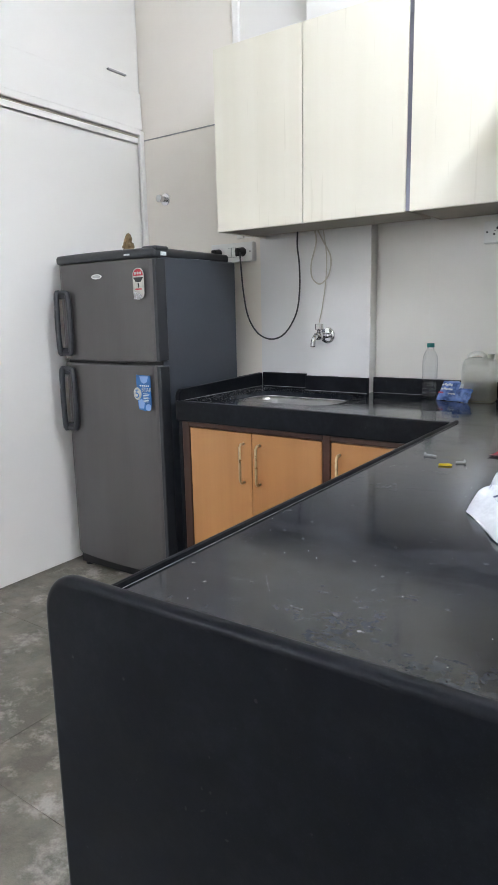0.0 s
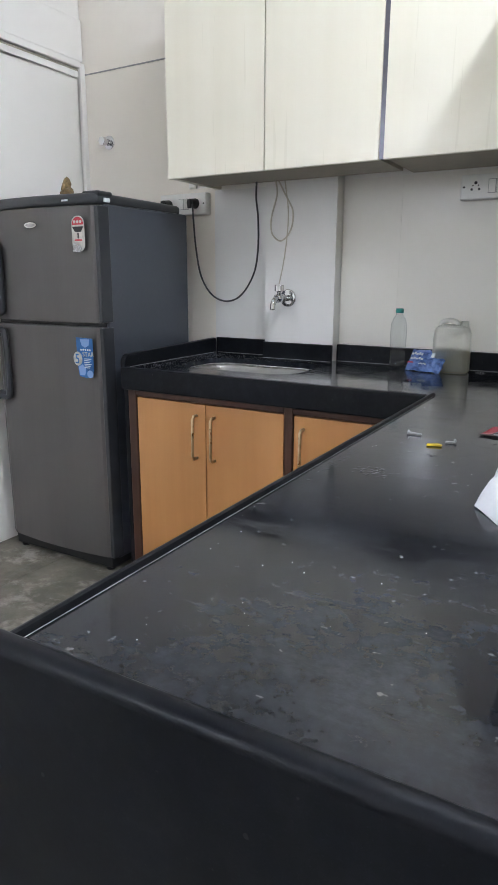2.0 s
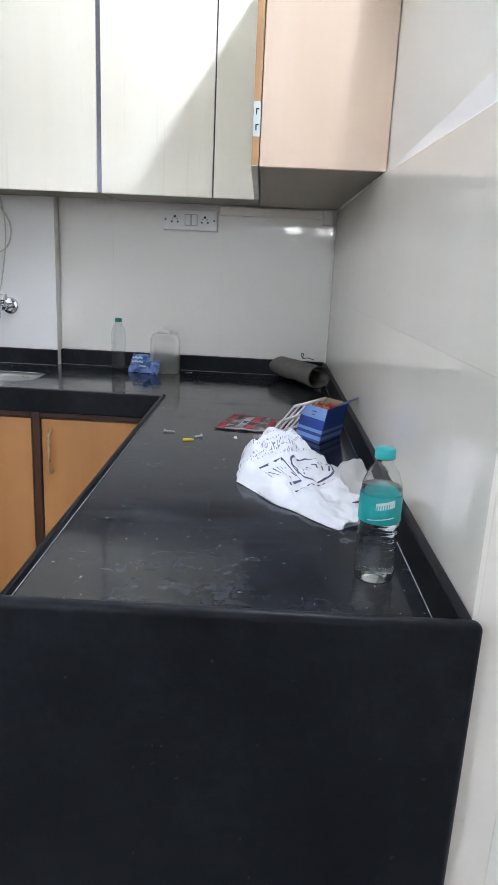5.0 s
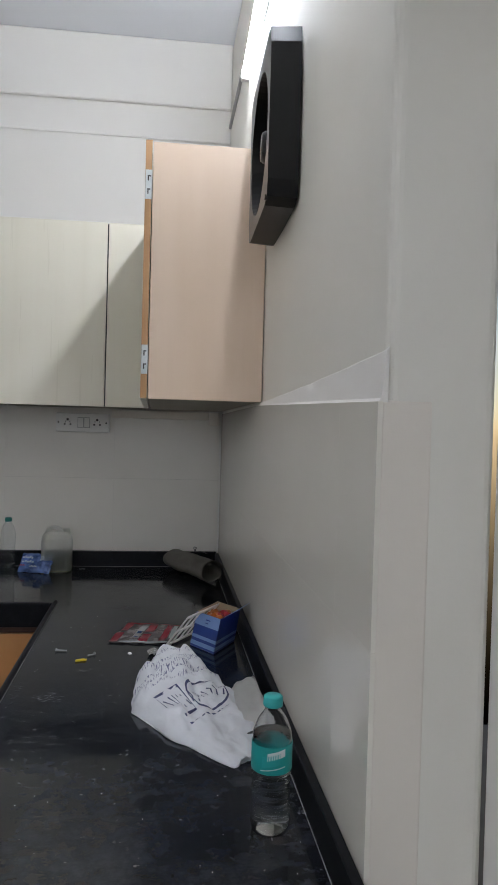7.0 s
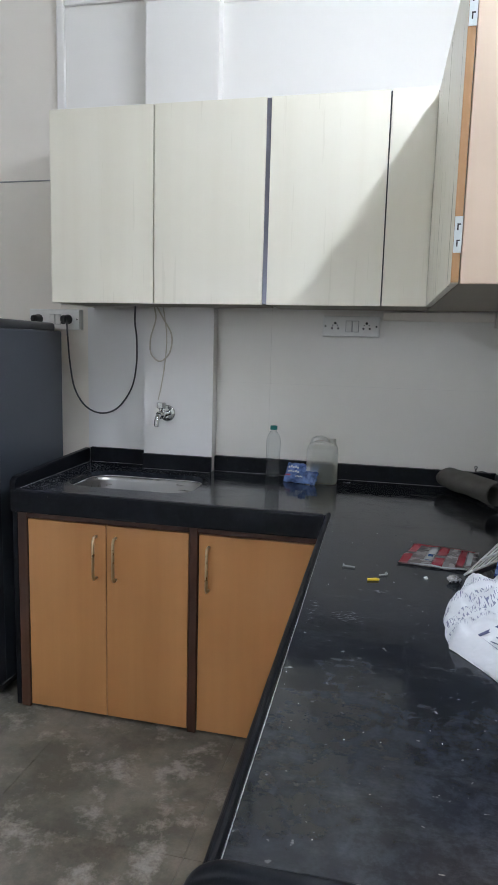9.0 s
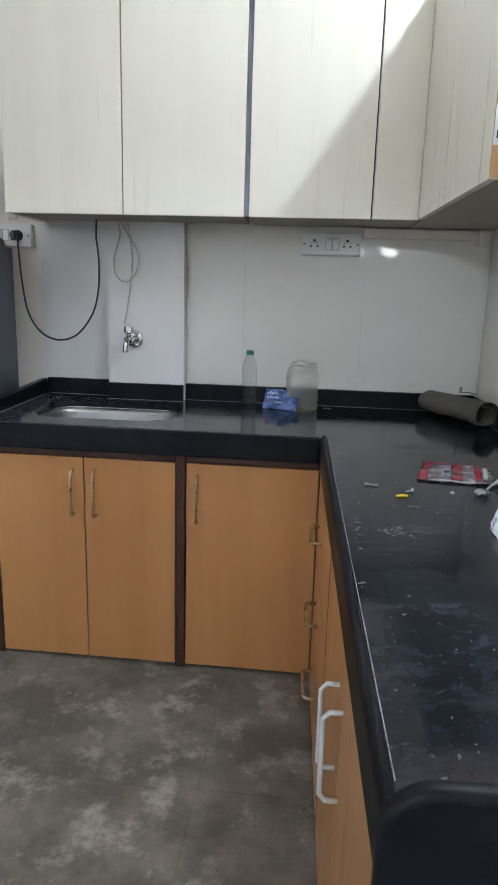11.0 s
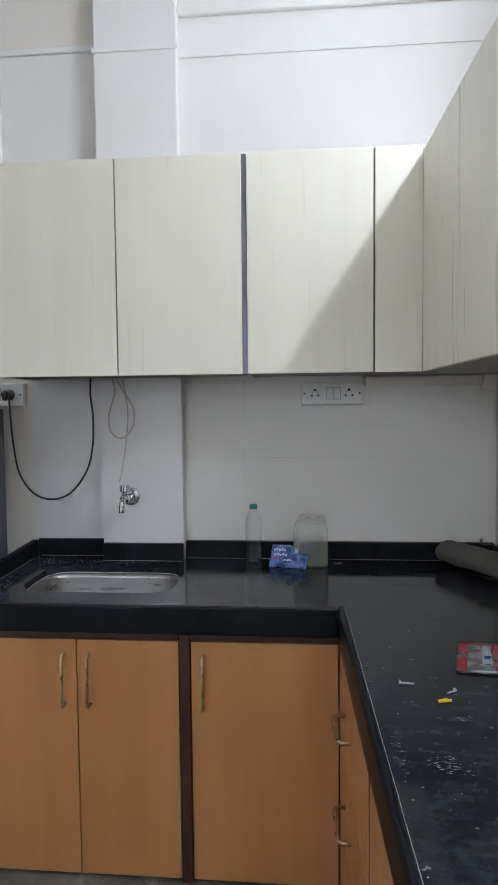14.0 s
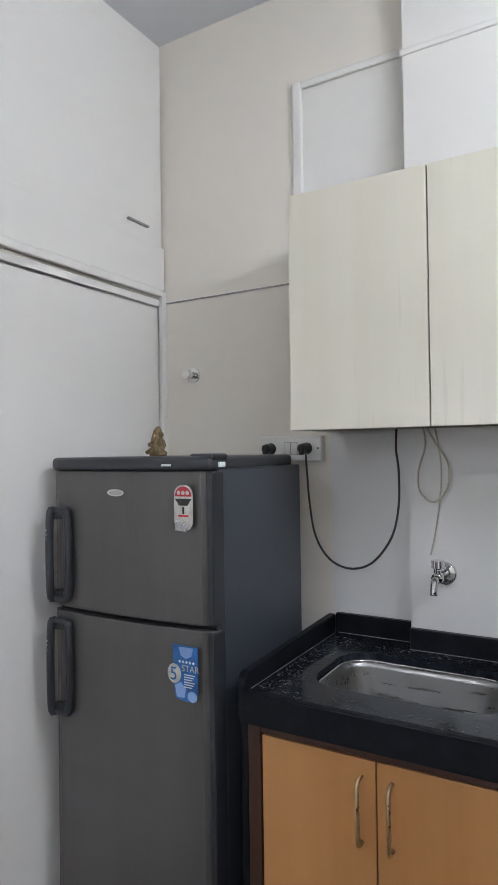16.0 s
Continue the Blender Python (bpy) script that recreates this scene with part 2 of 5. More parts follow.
JUICE = clear("pale_yellow_liquid", (0.84, 0.82, 0.62), 0.1, 1.15)
BLUE = plain("blue_card", (0.02, 0.06, 0.30), 0.4)
BLUE_L = plain("light_blue_card", (0.22, 0.36, 0.66), 0.45)
CARD = plain("brown_card_inside", (0.42, 0.33, 0.22), 0.8)
ORANGE = plain("orange_wrapper", (0.6, 0.17, 0.03), 0.3)
RED = plain("red_wrapper", (0.5, 0.03, 0.04), 0.35)
SACHET = plain("blue_sachet_foil", (0.16, 0.29, 0.70), 0.28, 0.0, 0.75, 45, 0.6)
FILM = plain("grey_film_packet", (0.44, 0.41, 0.41), 0.25, 0.0, 0.35, 40, 0.4)
PACK_RED = plain("red_print", (0.62, 0.07, 0.10), 0.35)
CLOTH = plain("grey_brown_mesh_cloth", (0.17, 0.158, 0.135), 0.75, 0.0, 0.4, 300, 0.5)
BAG = printed_film()
INK = plain("dark_blue_ink", (0.05, 0.06, 0.15), 0.5)
STICK_B = plain("blue_sticker", (0.02, 0.17, 0.50), 0.35, 0.0, 0.5, 40)
STICK_W = plain("worn_white_sticker", (0.62, 0.60, 0.55), 0.5, 0.0, 0.4, 60)
STICK_R = plain("red_sticker", (0.5, 0.02, 0.04), 0.4)
CLAY = plain("painted_clay", (0.30, 0.20, 0.09), 0.6, 0.0, 0.6, 90)
YELLOW = plain("yellow_scrap", (0.72, 0.50, 0.02), 0.4)
FOIL = plain("crumpled_foil", (0.6, 0.6, 0.62), 0.25, 0.8, 0.4, 120, 0.6)
CHALK = plain("dried_white_smear", (0.20, 0.20, 0.205), 0.9)
TUBE = glow("tube_glow", (0.87, 0.96, 1.13), TUBE_STRENGTH)
HALL_FILL = glow("hall_fill_glow", (0.87, 0.96, 1.13), HALL_FILL_STRENGTH)
VENT = glow("bright_vent_glass", (0.95, 0.98, 1.0), VENT_STRENGTH)


# ---- building helpers ----
def east_x(y):
    """The tiled wall runs slightly out of square."""
    return 0.148 - 0.0145 * (NORTH - y)


def upper_x(y):
    """The painted wall above the tiles leans less than they do."""
    return EAST_UP - 0.013 * (2.75 - y)


def upper_skew(bm):
    for v in bm.verts:
        if v.co.x < 0.2:
            v.co.x += upper_x(v.co.y) - EAST_UP
    return bm


def dado_top(y):
    """The upper edge of the tiles drops a little towards the opening."""
    return min(1.484, 1.482 - 0.029 * (1.65 - y))


def slope_top(bm):
    for v in bm.verts:
        if v.co.z > 1.4:
            v.co.z += dado_top(v.co.y) - 1.482
    return bm


def skew(bm):
    for v in bm.verts:
        v.co.x += east_x(v.co.y) - EAST
    return bm


LEAN, BEND = 0.037, 0.045


def plan(x, y):
    """The room is out of square: what runs away from the back wall leans towards the tiled wall."""
    return x + LEAN * (2.72 - max(y, 0.3)), y + BEND * (1.85 - min(max(y, 0.5), 1.85))


def out_of_square(bm):
    for v in bm.verts:
        v.co.x, v.co.y = plan(v.co.x, v.co.y)
    return bm


PLANNED = set()


def empty(name, at=(0, 0, 0), rz=0.0):
    ob = new(name)
    ob.empty_display_size = 0.05
    ob.matrix_world = pose(*at, 0, 0, rz)
    return ob


def thing(name, label, category, at=(0, 0, 0), rz=0.0, group="", kind=""):
    if at[0] == 0 and at[1] == 0:
        ob = empty(name, at, rz)
        PLANNED.add(ob.name)
    else:
        ob = empty(name, (*plan(at[0], at[1]), at[2]), rz)
    return tagged(ob, label, category, group, kind)


def part(name, bm, mat, parent=None, label="", smooth=False, local=False, bevel_smooth=False):
    """Links a mesh. What is built in room coordinates follows the plan of the room; local: built round its own origin."""
    root = parent
    while root is not None and root.parent is not None:
        root = root.parent
    if not local and (root is None or root.name in PLANNED):
        out_of_square(bm)
    me = bpy.data.meshes.new(name)
    bm.to_mesh(me)
    bm.free()
    me.materials.append(mat)
    for p in me.polygons:
        p.use_smooth = smooth or (bevel_smooth and p.area < 0.02)
    ob = new(name, me)
    if parent is not None:
        ob.parent = parent
    elif not local:
        PLANNED.add(ob.name)
    if label:
        ob["label"] = label
    return ob


def box(x0, x1, y0, y1, z0, z1, bevel=0.0, seg=2, bm=None):
    own = bmesh.new()
    bmesh.ops.create_cube(own, size=1.0)
    for v in own.verts:
        v.co = Vector(((x0 + x1) / 2 + v.co.x * (x1 - x0), (y0 + y1) / 2 + v.co.y * (y1 - y0), (z0 + z1) / 2 + v.co.z * (z1 - z0)))
    if bevel:
        bmesh.ops.bevel(own, geom=list(own.edges), offset=bevel, segments=seg, affect='EDGES', profile=0.5)
    if bm is None:
        return own
    return merge(bm, own)


def merge(bm, other):
    me = bpy.data.meshes.new("tmp")
    other.to_mesh(me)
    other.free()
    bm.from_mesh(me)
    bpy.data.meshes.remove(me)
    return bm


def cyl(r0, r1, a, b, seg=20):
    """A capped round bar from a to b."""
    bm = bmesh.new()
    a, b = Vector(a), Vector(b)
    d = b - a
    m = Matrix.Translation((a + b) / 2) @ d.to_track_quat('Z', 'Y').to_matrix().to_4x4()
    bmesh.ops.create_cone(bm, cap_ends=True, segments=seg, radius1=r0, radius2=r1, depth=d.length, matrix=m)
    return bm


def lathe(profile, seg=32, at=(0, 0, 0)):
    """Turns (radius, height) pairs round the z axis."""
    bm = bmesh.new()
    rings = []
    for r, z in profile:
        if r < 1e-5:
            rings.append([bm.verts.new((at[0], at[1], at[2] + z))])
        else:
            rings.append([bm.verts.new((at[0] + r * math.cos(2 * math.pi * k / seg), at[1] + r * math.sin(2 * math.pi * k / seg), at[2] + z)) for k in range(seg)])
    for p, q in zip(rings, rings[1:]):
        for k in range(seg):
            n = (k + 1) % seg
            if len(p) == 1 and len(q) > 1:
                bm.faces.new((p[0], q[n], q[k]))
            elif len(q) == 1 and len(p) > 1:
                bm.faces.new((p[k], p[n], q[0]))
            elif len(p) > 1:
                bm.faces.new((p[k], p[n], q[n], q[k]))
    bmesh.ops.recalc_face_normals(bm, faces=bm.faces)
    return bm


def smooth_line(points, steps=8):
    """Catmull-Rom through the points."""
    p = [Vector(q) for q in points]
    p = [2 * p[0] - p[1]] + p + [2 * p[-1] - p[-2]]
    out = []
    for k in range(1, len(p) - 2):
        for s in range(steps):
            u = s / steps
            out.append(0.5 * (2 * p[k] + (p[k + 1] - p[k - 1]) * u + (2 * p[k - 1] - 5 * p[k] + 4 * p[k + 1] - p[k + 2]) * u * u
                              + (3 * p[k] - p[k - 1] - 3 * p[k + 1] + p[k + 2]) * u ** 3))
    return out + [p[-2]]


def tube(points, r, seg=8, squash=1.0):
    """A round or flat bar along a line of points."""
    bm = bmesh.new()
    pts = [Vector(p) for p in points]
    rings = []
    side = None
    for k, p in enumerate(pts):
        d = (pts[min(k + 1, len(pts) - 1)] - pts[max(k - 1, 0)]).normalized()
        if side is None:
            side = d.orthogonal().normalized()
        side = (side - d * side.dot(d)).normalized()
        up = d.cross(side)
        rings.append([bm.verts.new(p + r * (math.cos(2 * math.pi * j / seg) * side + squash * math.sin(2 * math.pi * j / seg) * up)) for j in range(seg)])
    for a, b in zip(rings, rings[1:]):
        for j in range(seg):
            bm.faces.new((a[j], a[(j + 1) % seg], b[(j + 1) % seg], b[j]))
    bm.faces.new(rings[0][::-1])
    bm.faces.new(rings[-1])
    bmesh.ops.recalc_face_normals(bm, faces=bm.faces)
    return bm


def prism(outline, lo, hi, axis="z", bevel=0.0, seg=2):
    """A flat outline carried from lo to hi along an axis. Outline pairs: z (x, y); y (x, z); x (y, z)."""
    bm = bmesh.new()
    put = {"z": lambda a, b, c: (a, b, c), "y": lambda a, b, c: (a, c, b), "x": lambda a, b, c: (c, a, b)}[axis]
    f = bm.faces.new([bm.verts.new(put(a, b, lo)) for a, b in outline])
    top = bmesh.ops.extrude_face_region(bm, geom=[f])
    off = Vector(put(0, 0, hi - lo))
    bmesh.ops.translate(bm, verts=[v for v in top["geom"] if isinstance(v, bmesh.types.BMVert)], vec=off)
    bmesh.ops.recalc_face_normals(bm, faces=bm.faces)
    if bevel:
        flat = [e for e in bm.edges if len(e.link_faces) == 2 and e.calc_face_angle(0) > 0.6]
        bmesh.ops.bevel(bm, geom=flat, offset=bevel, segments=seg, affect='EDGES', profile=0.5)
    return bm


def rounded(x0, x1, y0, y1, r, n=6):
    out = []
    for cx, cy, a in ((x1 - r, y1 - r, 0), (x0 + r, y1 - r, 90), (x0 + r, y0 + r, 180), (x1 - r, y0 + r, 270)):
        out += [(cx + r * math.cos(radians(a + 90 * k / n)), cy + r * math.sin(radians(a + 90 * k / n))) for k in range(n + 1)]
    return out


# ---- floor, ceiling, walls ----
floor = tagged(part("floor", box(-2.45, 2.2, -5.2, 3.0, -0.10, -0.006), FLOOR_JOINT), "worn grey stone slab floor with stains", "floor", kind="structure")
ceiling = tagged(part("ceiling", box(-2.45, 2.2, -5.2, 3.0, CEIL, CEIL + 0.12), CEILING), "plain white painted ceiling", "ceiling", kind="structure")

north = tagged(part("wall_north", box(-2.45, EAST_UP + 0.2, NORTH_L, 3.0, 0, CEIL), WHITE), "white painted wall with pilaster and glazed tile splashback", "wall", kind="structure")
part("panel", box(PIL_B, EAST_UP, NORTH, NORTH_L, 0, CEIL), WHITE, north)
part("pilaster", box(PIL_A, PIL_B, PIL_Y, NORTH_L, 0, CEIL, 0.004), WHITE, north)
part("panel", box(WEST, -1.70, NORTH_L - 0.006, NORTH_L, 0, 2.018, 0.002), CREAM, north, "cream painted lower wall")
part("panel", box(-1.70, -1.575, NORTH_L - 0.006, NORTH_L, 0, 1.5), CREAM, north, "cream painted lower wall")
part("panel", box(WEST, -1.70, NORTH_L - 0.003, NORTH_L, 2.023, CEIL), CREAM, north, "cream painted upper wall")
part("panel", box(-1.70, PIL_A, NORTH_L - 0.003, NORTH_L, 2.725, CEIL), CREAM, north, "cream painted upper wall")
part("seam", box(WEST + 0.02, -1.70, NORTH_L - 0.009, NORTH_L, 2.0185, 2.0225), GREY, north)
part("beam", box(PIL_B, EAST_UP, NORTH - 0.022, NORTH, 2.785, CEIL, 0.006), WHITE, north)
part("casing", box(-1.70, -1.665, NORTH_L - 0.02, NORTH_L, 1.5, 2.72, 0.005), WHITE, north)
part("casing", box(-1.665, PIL_A, NORTH_L - 0.016, NORTH_L, 2.695, 2.72, 0.005), WHITE, north)
part("moulding", box(PIL_A - 0.008, PIL_B + 0.008, PIL_Y - 0.008, PIL_Y, 2.648, 2.668, 0.004), WHITE, north)
part("moulding", box(PIL_B, EAST_UP, NORTH - 0.007, NORTH, 2.644, 2.656, 0.003), WHITE, north)

east = tagged(part("wall_east", upper_skew(box(EAST_UP, 0.267, 0.628, 3.0, 0, CEIL, 0.014, 4)), SIDE), "white painted wall above a tiled dado", "wall", kind="structure")
part("end_face", slope_top(box(0.1215, 0.185, 0.6265, 0.645, 0, 1.4805, 0.003)), CREAM, east, "painted plaster end of the tiled dado")
# tile backing that stands proud of the wall above it
part("backing", slope_top(skew(box(EAST + 0.006, 0.20, 0.632, NORTH, 0, 1.479))), GROUT, east)
fil = bmesh.new()
n_step = 24
rows_f = []
for k in range(n_step + 1):
    u = k / n_step
    y = 0.626 + u * (1.66 - 0.626)
    dz = dado_top(y) - 1.482
    h = 0.024 * (1 - u) ** 1.6 + 0.006 + 0.003 * noise.noise((y * 9, 1, 0))
    rows_f.append([fil.verts.new((east_x(y) + 0.001, y, 1.478 + dz)), fil.verts.new((east_x(y) + 0.004, y, 1.483 + dz)), fil.verts.new((upper_x(y) - 0.001, y, 1.483 + h * 0.9)), fil.verts.new((upper_x(y) + 0.002, y, 1.484 + h)), fil.verts.new((upper_x(y) + 0.002, y, 1.478 + dz))])
for a, b in zip(rows_f, rows_f[1:]):
    for j in range(5):
        fil.faces.new((a[j], b[j], b[(j + 1) % 5], a[(j + 1) % 5]))
fil.faces.new(rows_f[0])
fil.faces.new(rows_f[-1][::-1])
bmesh.ops.recalc_face_normals(fil, faces=fil.faces)
part("plaster_fillet", fil, WHITE, east, "uneven plaster fillet on top of the tiles", smooth=False)

west = tagged(part("wall_west", box(-2.45, WEST, -5.2, 3.0, 0, CEIL), WHITE), "white painted wall with boarded doorway", "wall", kind="structure")
part("board", box(WEST, WEST + 0.006, -0.5, 2.755, 0.0, 1.995, 0.002), WHITE, west)
part("trim", box(WEST, WEST + 0.022, -0.5, 2.765, 2.042, 2.07, 0.004), WHITE, west)
part("trim", box(WEST, WEST + 0.010, -0.5, 2.765, 2.003, 2.030, 0.003), WHITE, west)
part("groove", box(WEST, WEST + 0.006, -0.5, 2.765, 2.030, 2.0375), INSIDE, west, "raw wood strip in the groove")
part("trim", box(WEST, WEST + 0.022, 2.765, NORTH_L - 0.004, 0.0, 2.066, 0.005), WHITE, west)
part("trim", box(WEST, WEST + 0.016, -0.5, 2.79, 2.07, 2.24, 0.004), WHITE, west)
part("trim", box(WEST, WEST + 0.008, -0.5, 2.775, 2.24, 2.96, 0.003), WHITE, west)

south = tagged(part("wall_south", box(-2.45, 2.2, -5.2, -5.05, 0, CEIL), WHITE), "plain white wall of the room behind", "wall", kind="structure")
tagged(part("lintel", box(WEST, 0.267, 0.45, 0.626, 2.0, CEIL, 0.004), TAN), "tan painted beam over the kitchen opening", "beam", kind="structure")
tagged(part("wall_jamb", box(0.267, 0.40, -0.35, 0.63, 0, CEIL, 0.004), WHITE), "white painted wall beside the opening", "wall", kind="structure")
tagged(part("wall_hall", box(2.05, 2.2, -5.05, 0.6, 0, CEIL), WHITE), "plain white wall of the room behind", "wall", kind="structure")
tagged(part("wall_hall_side", box(0.40, 2.05, 0.45, 0.6, 0, CEIL), WHITE), "plain white wall of the room behind", "wall", kind="structure")

for wx in (-0.07, 0.43):
    w = thing("window_1", "small bright ventilator window with white frame", "window", (wx, -5.05, 1.86), kind="structure")
    part("pane", box(-0.11, 0.11, 0.0, 0.012, -0.07, 0.07), VENT, w)
    for a in ((-0.14, -0.11, 0, 0.02, -0.10, 0.10), (0.11, 0.14, 0, 0.02, -0.10, 0.10), (-0.11, 0.11, 0, 0.02, 0.07, 0.10), (-0.11, 0.11, 0, 0.02, -0.10, -0.07)):
        part("window_frame", box(*a, 0.003), PLASTIC, w)


# ---- tube lights ----
def tube_light(at, length, rz, glow_mat, label):
    """A batten with end holders and a bare tube; its back is at local x = 0 and it faces -x."""
    lamp = thing("tube_light", label, "lamp", at, rz)
    h = length / 2
    part("batten", box(-0.012, 0, -h, h, -0.02, 0.02, 0.003), PLASTIC, lamp)
    for s in (-1, 1):
        part("holder", box(-0.045, -0.010, s * h - 0.012, s * h + 0.012, -0.018, 0.018, 0.004), PLASTIC, lamp)
    part("tube", cyl(0.013, 0.013, (-0.029, -h + 0.013, 0), (-0.029, h - 0.013, 0), 14), glow_mat, lamp, "glowing white tube", smooth=False)
    return lamp


tube_light((upper_x(1.52), 1.52, 2.60), 1.2, 0, TUBE, "lit white fluorescent tube on the kitchen wall")
# two unseen tubes, added as fill to brighten the kitchen through its opening
tube_light((2.05, -2.4, 2.6), 1.2, 0, HALL_FILL, "unseen white fill tube added in the room behind")
tube_light((WEST, -2.6, 2.6), 1.2, 180, HALL_FILL, "unseen white fill tube added in the room behind")
cond = thing("cable_conduit", "thin grey cable run along the wall below the ceiling", "cable")
part("conduit", upper_skew(box(EAST_UP - 0.012, EAST_UP, 0.64, NORTH - 0.022, 2.70, 2.712, 0.003)), GREY, cond)


# ---- worktop ----
HOLE = rounded(-1.45, -0.958, 2.285, 2.605, 0.09)


def worktop():
    top = thing("worktop", "L-shaped polished black granite worktop, dusty and smeared", "worktop")
    bm = bmesh.new()
    outer = [(-1.56, 2.155), (-0.455, 2.155), (-0.462, 0.61), (0.108, 0.61), (EAST, NORTH), (-1.56, NORTH)]
    loops = []
    for pts in (outer, HOLE):
        vs = [bm.verts.new((x, y, TOP)) for x, y in pts]
        loops.append([bm.edges.new((vs[k], vs[(k + 1) % len(vs)])) for k in range(len(vs))])
    bmesh.ops.triangle_fill(bm, use_beauty=True, use_dissolve=False, edges=loops[0] + loops[1])
    bmesh.ops.recalc_face_normals(bm, faces=bm.faces)
    if bm.faces[:][0].normal.z < 0:
        bmesh.ops.reverse_faces(bm, faces=bm.faces)
    ex = bmesh.ops.extrude_face_region(bm, geom=list(bm.faces))
    bmesh.ops.translate(bm, verts=[v for v in ex["geom"] if isinstance(v, bmesh.types.BMVert)], vec=(0, 0, -0.025))
    bmesh.ops.recalc_face_normals(bm, faces=bm.faces)
    part("slab", bm, GRANITE, top)
    part("fascia", box(-1.575, -0.470, 2.148, 2.172, 0.742, TOP + 0.001, 0.004), GRANITE_V, top)
    # rounded nosing of the long arm, slightly out of square
    nos = bmesh.new()
    prof = [(0.0, 0.755)] + [(0.010 - 0.010 * math.cos(radians(a)), TOP - 0.006 + 0.013 * math.sin(radians(a))) for a in range(0, 91, 15)] + [(0.0135, TOP + 0.006), (0.018, TOP - 0.003), (0.018, 0.755)]
    ends = []
    for x0, y in ((-0.4735, 0.605), (-0.4715, 1.1), (-0.4685, 1.6), (-0.464, 2.17)):
        ends.append([nos.verts.new((x0 + u, y, z)) for u, z in prof])
    for a, b in zip(ends, ends[1:]):
        for j in range(len(prof)):
            k = (j + 1) % len(prof)
            nos.faces.new((a[j], a[k], b[k], b[j]))
    nos.faces.new(ends[0][::-1])
    nos.faces.new(ends[-1])
    bmesh.ops.recalc_face_normals(nos, faces=nos.faces)
    part("nosing", nos, GRANITE_V, top, "rounded granite edge strip")
    ln = bmesh.new()
    prev = None
    for k in range(40):
        y = 0.665 + k * (2.14 - 0.665) / 39
        x = -0.4555 + 0.008 * (y - 0.66) / 1.5 + 0.0006 * noise.noise((y * 40, 0, 0))
        wdt = 0.0016 + 0.0012 * abs(noise.noise((y * 23, 3, 0)))
        pair = (ln.verts.new((x, y, TOP + 0.0012)), ln.verts.new((x + wdt * 0.9, y, TOP + 0.0012)))
        if prev:
            ln.faces.new((prev[0], prev[1], pair[1], pair[0]))
        prev = pair
    part("joint", ln, LINE, top, "chalky white joint line")
    # end panel that stands above the worktop, with a rounded top corner
    r = 0.05
    pts = [(0.119, 0.0), (0.119, RIM + 0.006)] + [(-0.480 + r - r * math.sin(radians(a)), RIM - 0.003 - r + r * math.cos(radians(a))) for a in range(0, 91, 10)] + [(-0.480, 0.0)]
    part("end_panel", prism(pts, 0.586, 0.608, "y", 0.0095, 5), GRANITE_V, top, "black granite end panel with rounded corner", bevel_smooth=True)
    # splash ledges
    for a in ((PIL_B + 0.002, EAST - 0.001, NORTH - 0.028, NORTH), (PIL_A, PIL_B, PIL_Y - 0.022, PIL_Y), (-1.56, PIL_A - 0.001, NORTH_L - 0.028, NORTH_L - 0.007)):
        part("ledge", box(*a, TOP - 0.01, 0.884, 0.003), GRANITE_V, top)
    part("ledge", skew(prism([(0.612, TOP - 0.01), (NORTH - 0.029, TOP - 0.01), (NORTH - 0.029, 0.882), (0.612, 0.877)], EAST - 0.016, EAST - 0.0005, "x", 0.003)), GRANITE_V, top)
    rr = 0.03
    pts = [(NORTH_L - 0.03, TOP - 0.07), (NORTH_L - 0.03, 0.882)] + [(2.155 + rr - rr * math.sin(radians(a)), 0.866 - rr + rr * math.cos(radians(a))) for a in range(0, 91, 15)] + [(2.155, TOP - 0.07)]
    part("ledge", prism(pts, -1.583, -1.558, "x", 0.004), GRANITE_V, top)
    part("side_panel", box(-1.583, -1.562, 2.17, NORTH_L - 0.03, 0.0, TOP - 0.07, 0.004), GRANITE_V, top)
    for pts in (((-1.556, 2.765), (-1.556, 2.18)), ((-1.55, NORTH_L - 0.031), (PIL_A - 0.01, NORTH_L - 0.031)), ((PIL_A, PIL_Y - 0.025), (PIL_B, PIL_Y - 0.025)), ((PIL_B + 0.003, NORTH - 0.031), (0.1, NORTH - 0.031)), ((east_x(2.74) - 0.018, 2.74), (east_x(0.66) - 0.018, 0.66))):
        (xa, ya), (xb, yb) = pts
        part("joint", tube([(xa, ya, TOP + 0.0005), ((xa + xb) / 2, (ya + yb) / 2, TOP + 0.001), (xb, yb, TOP + 0.0005)], 0.0009, 5), LINE, top)
    return top


worktop()


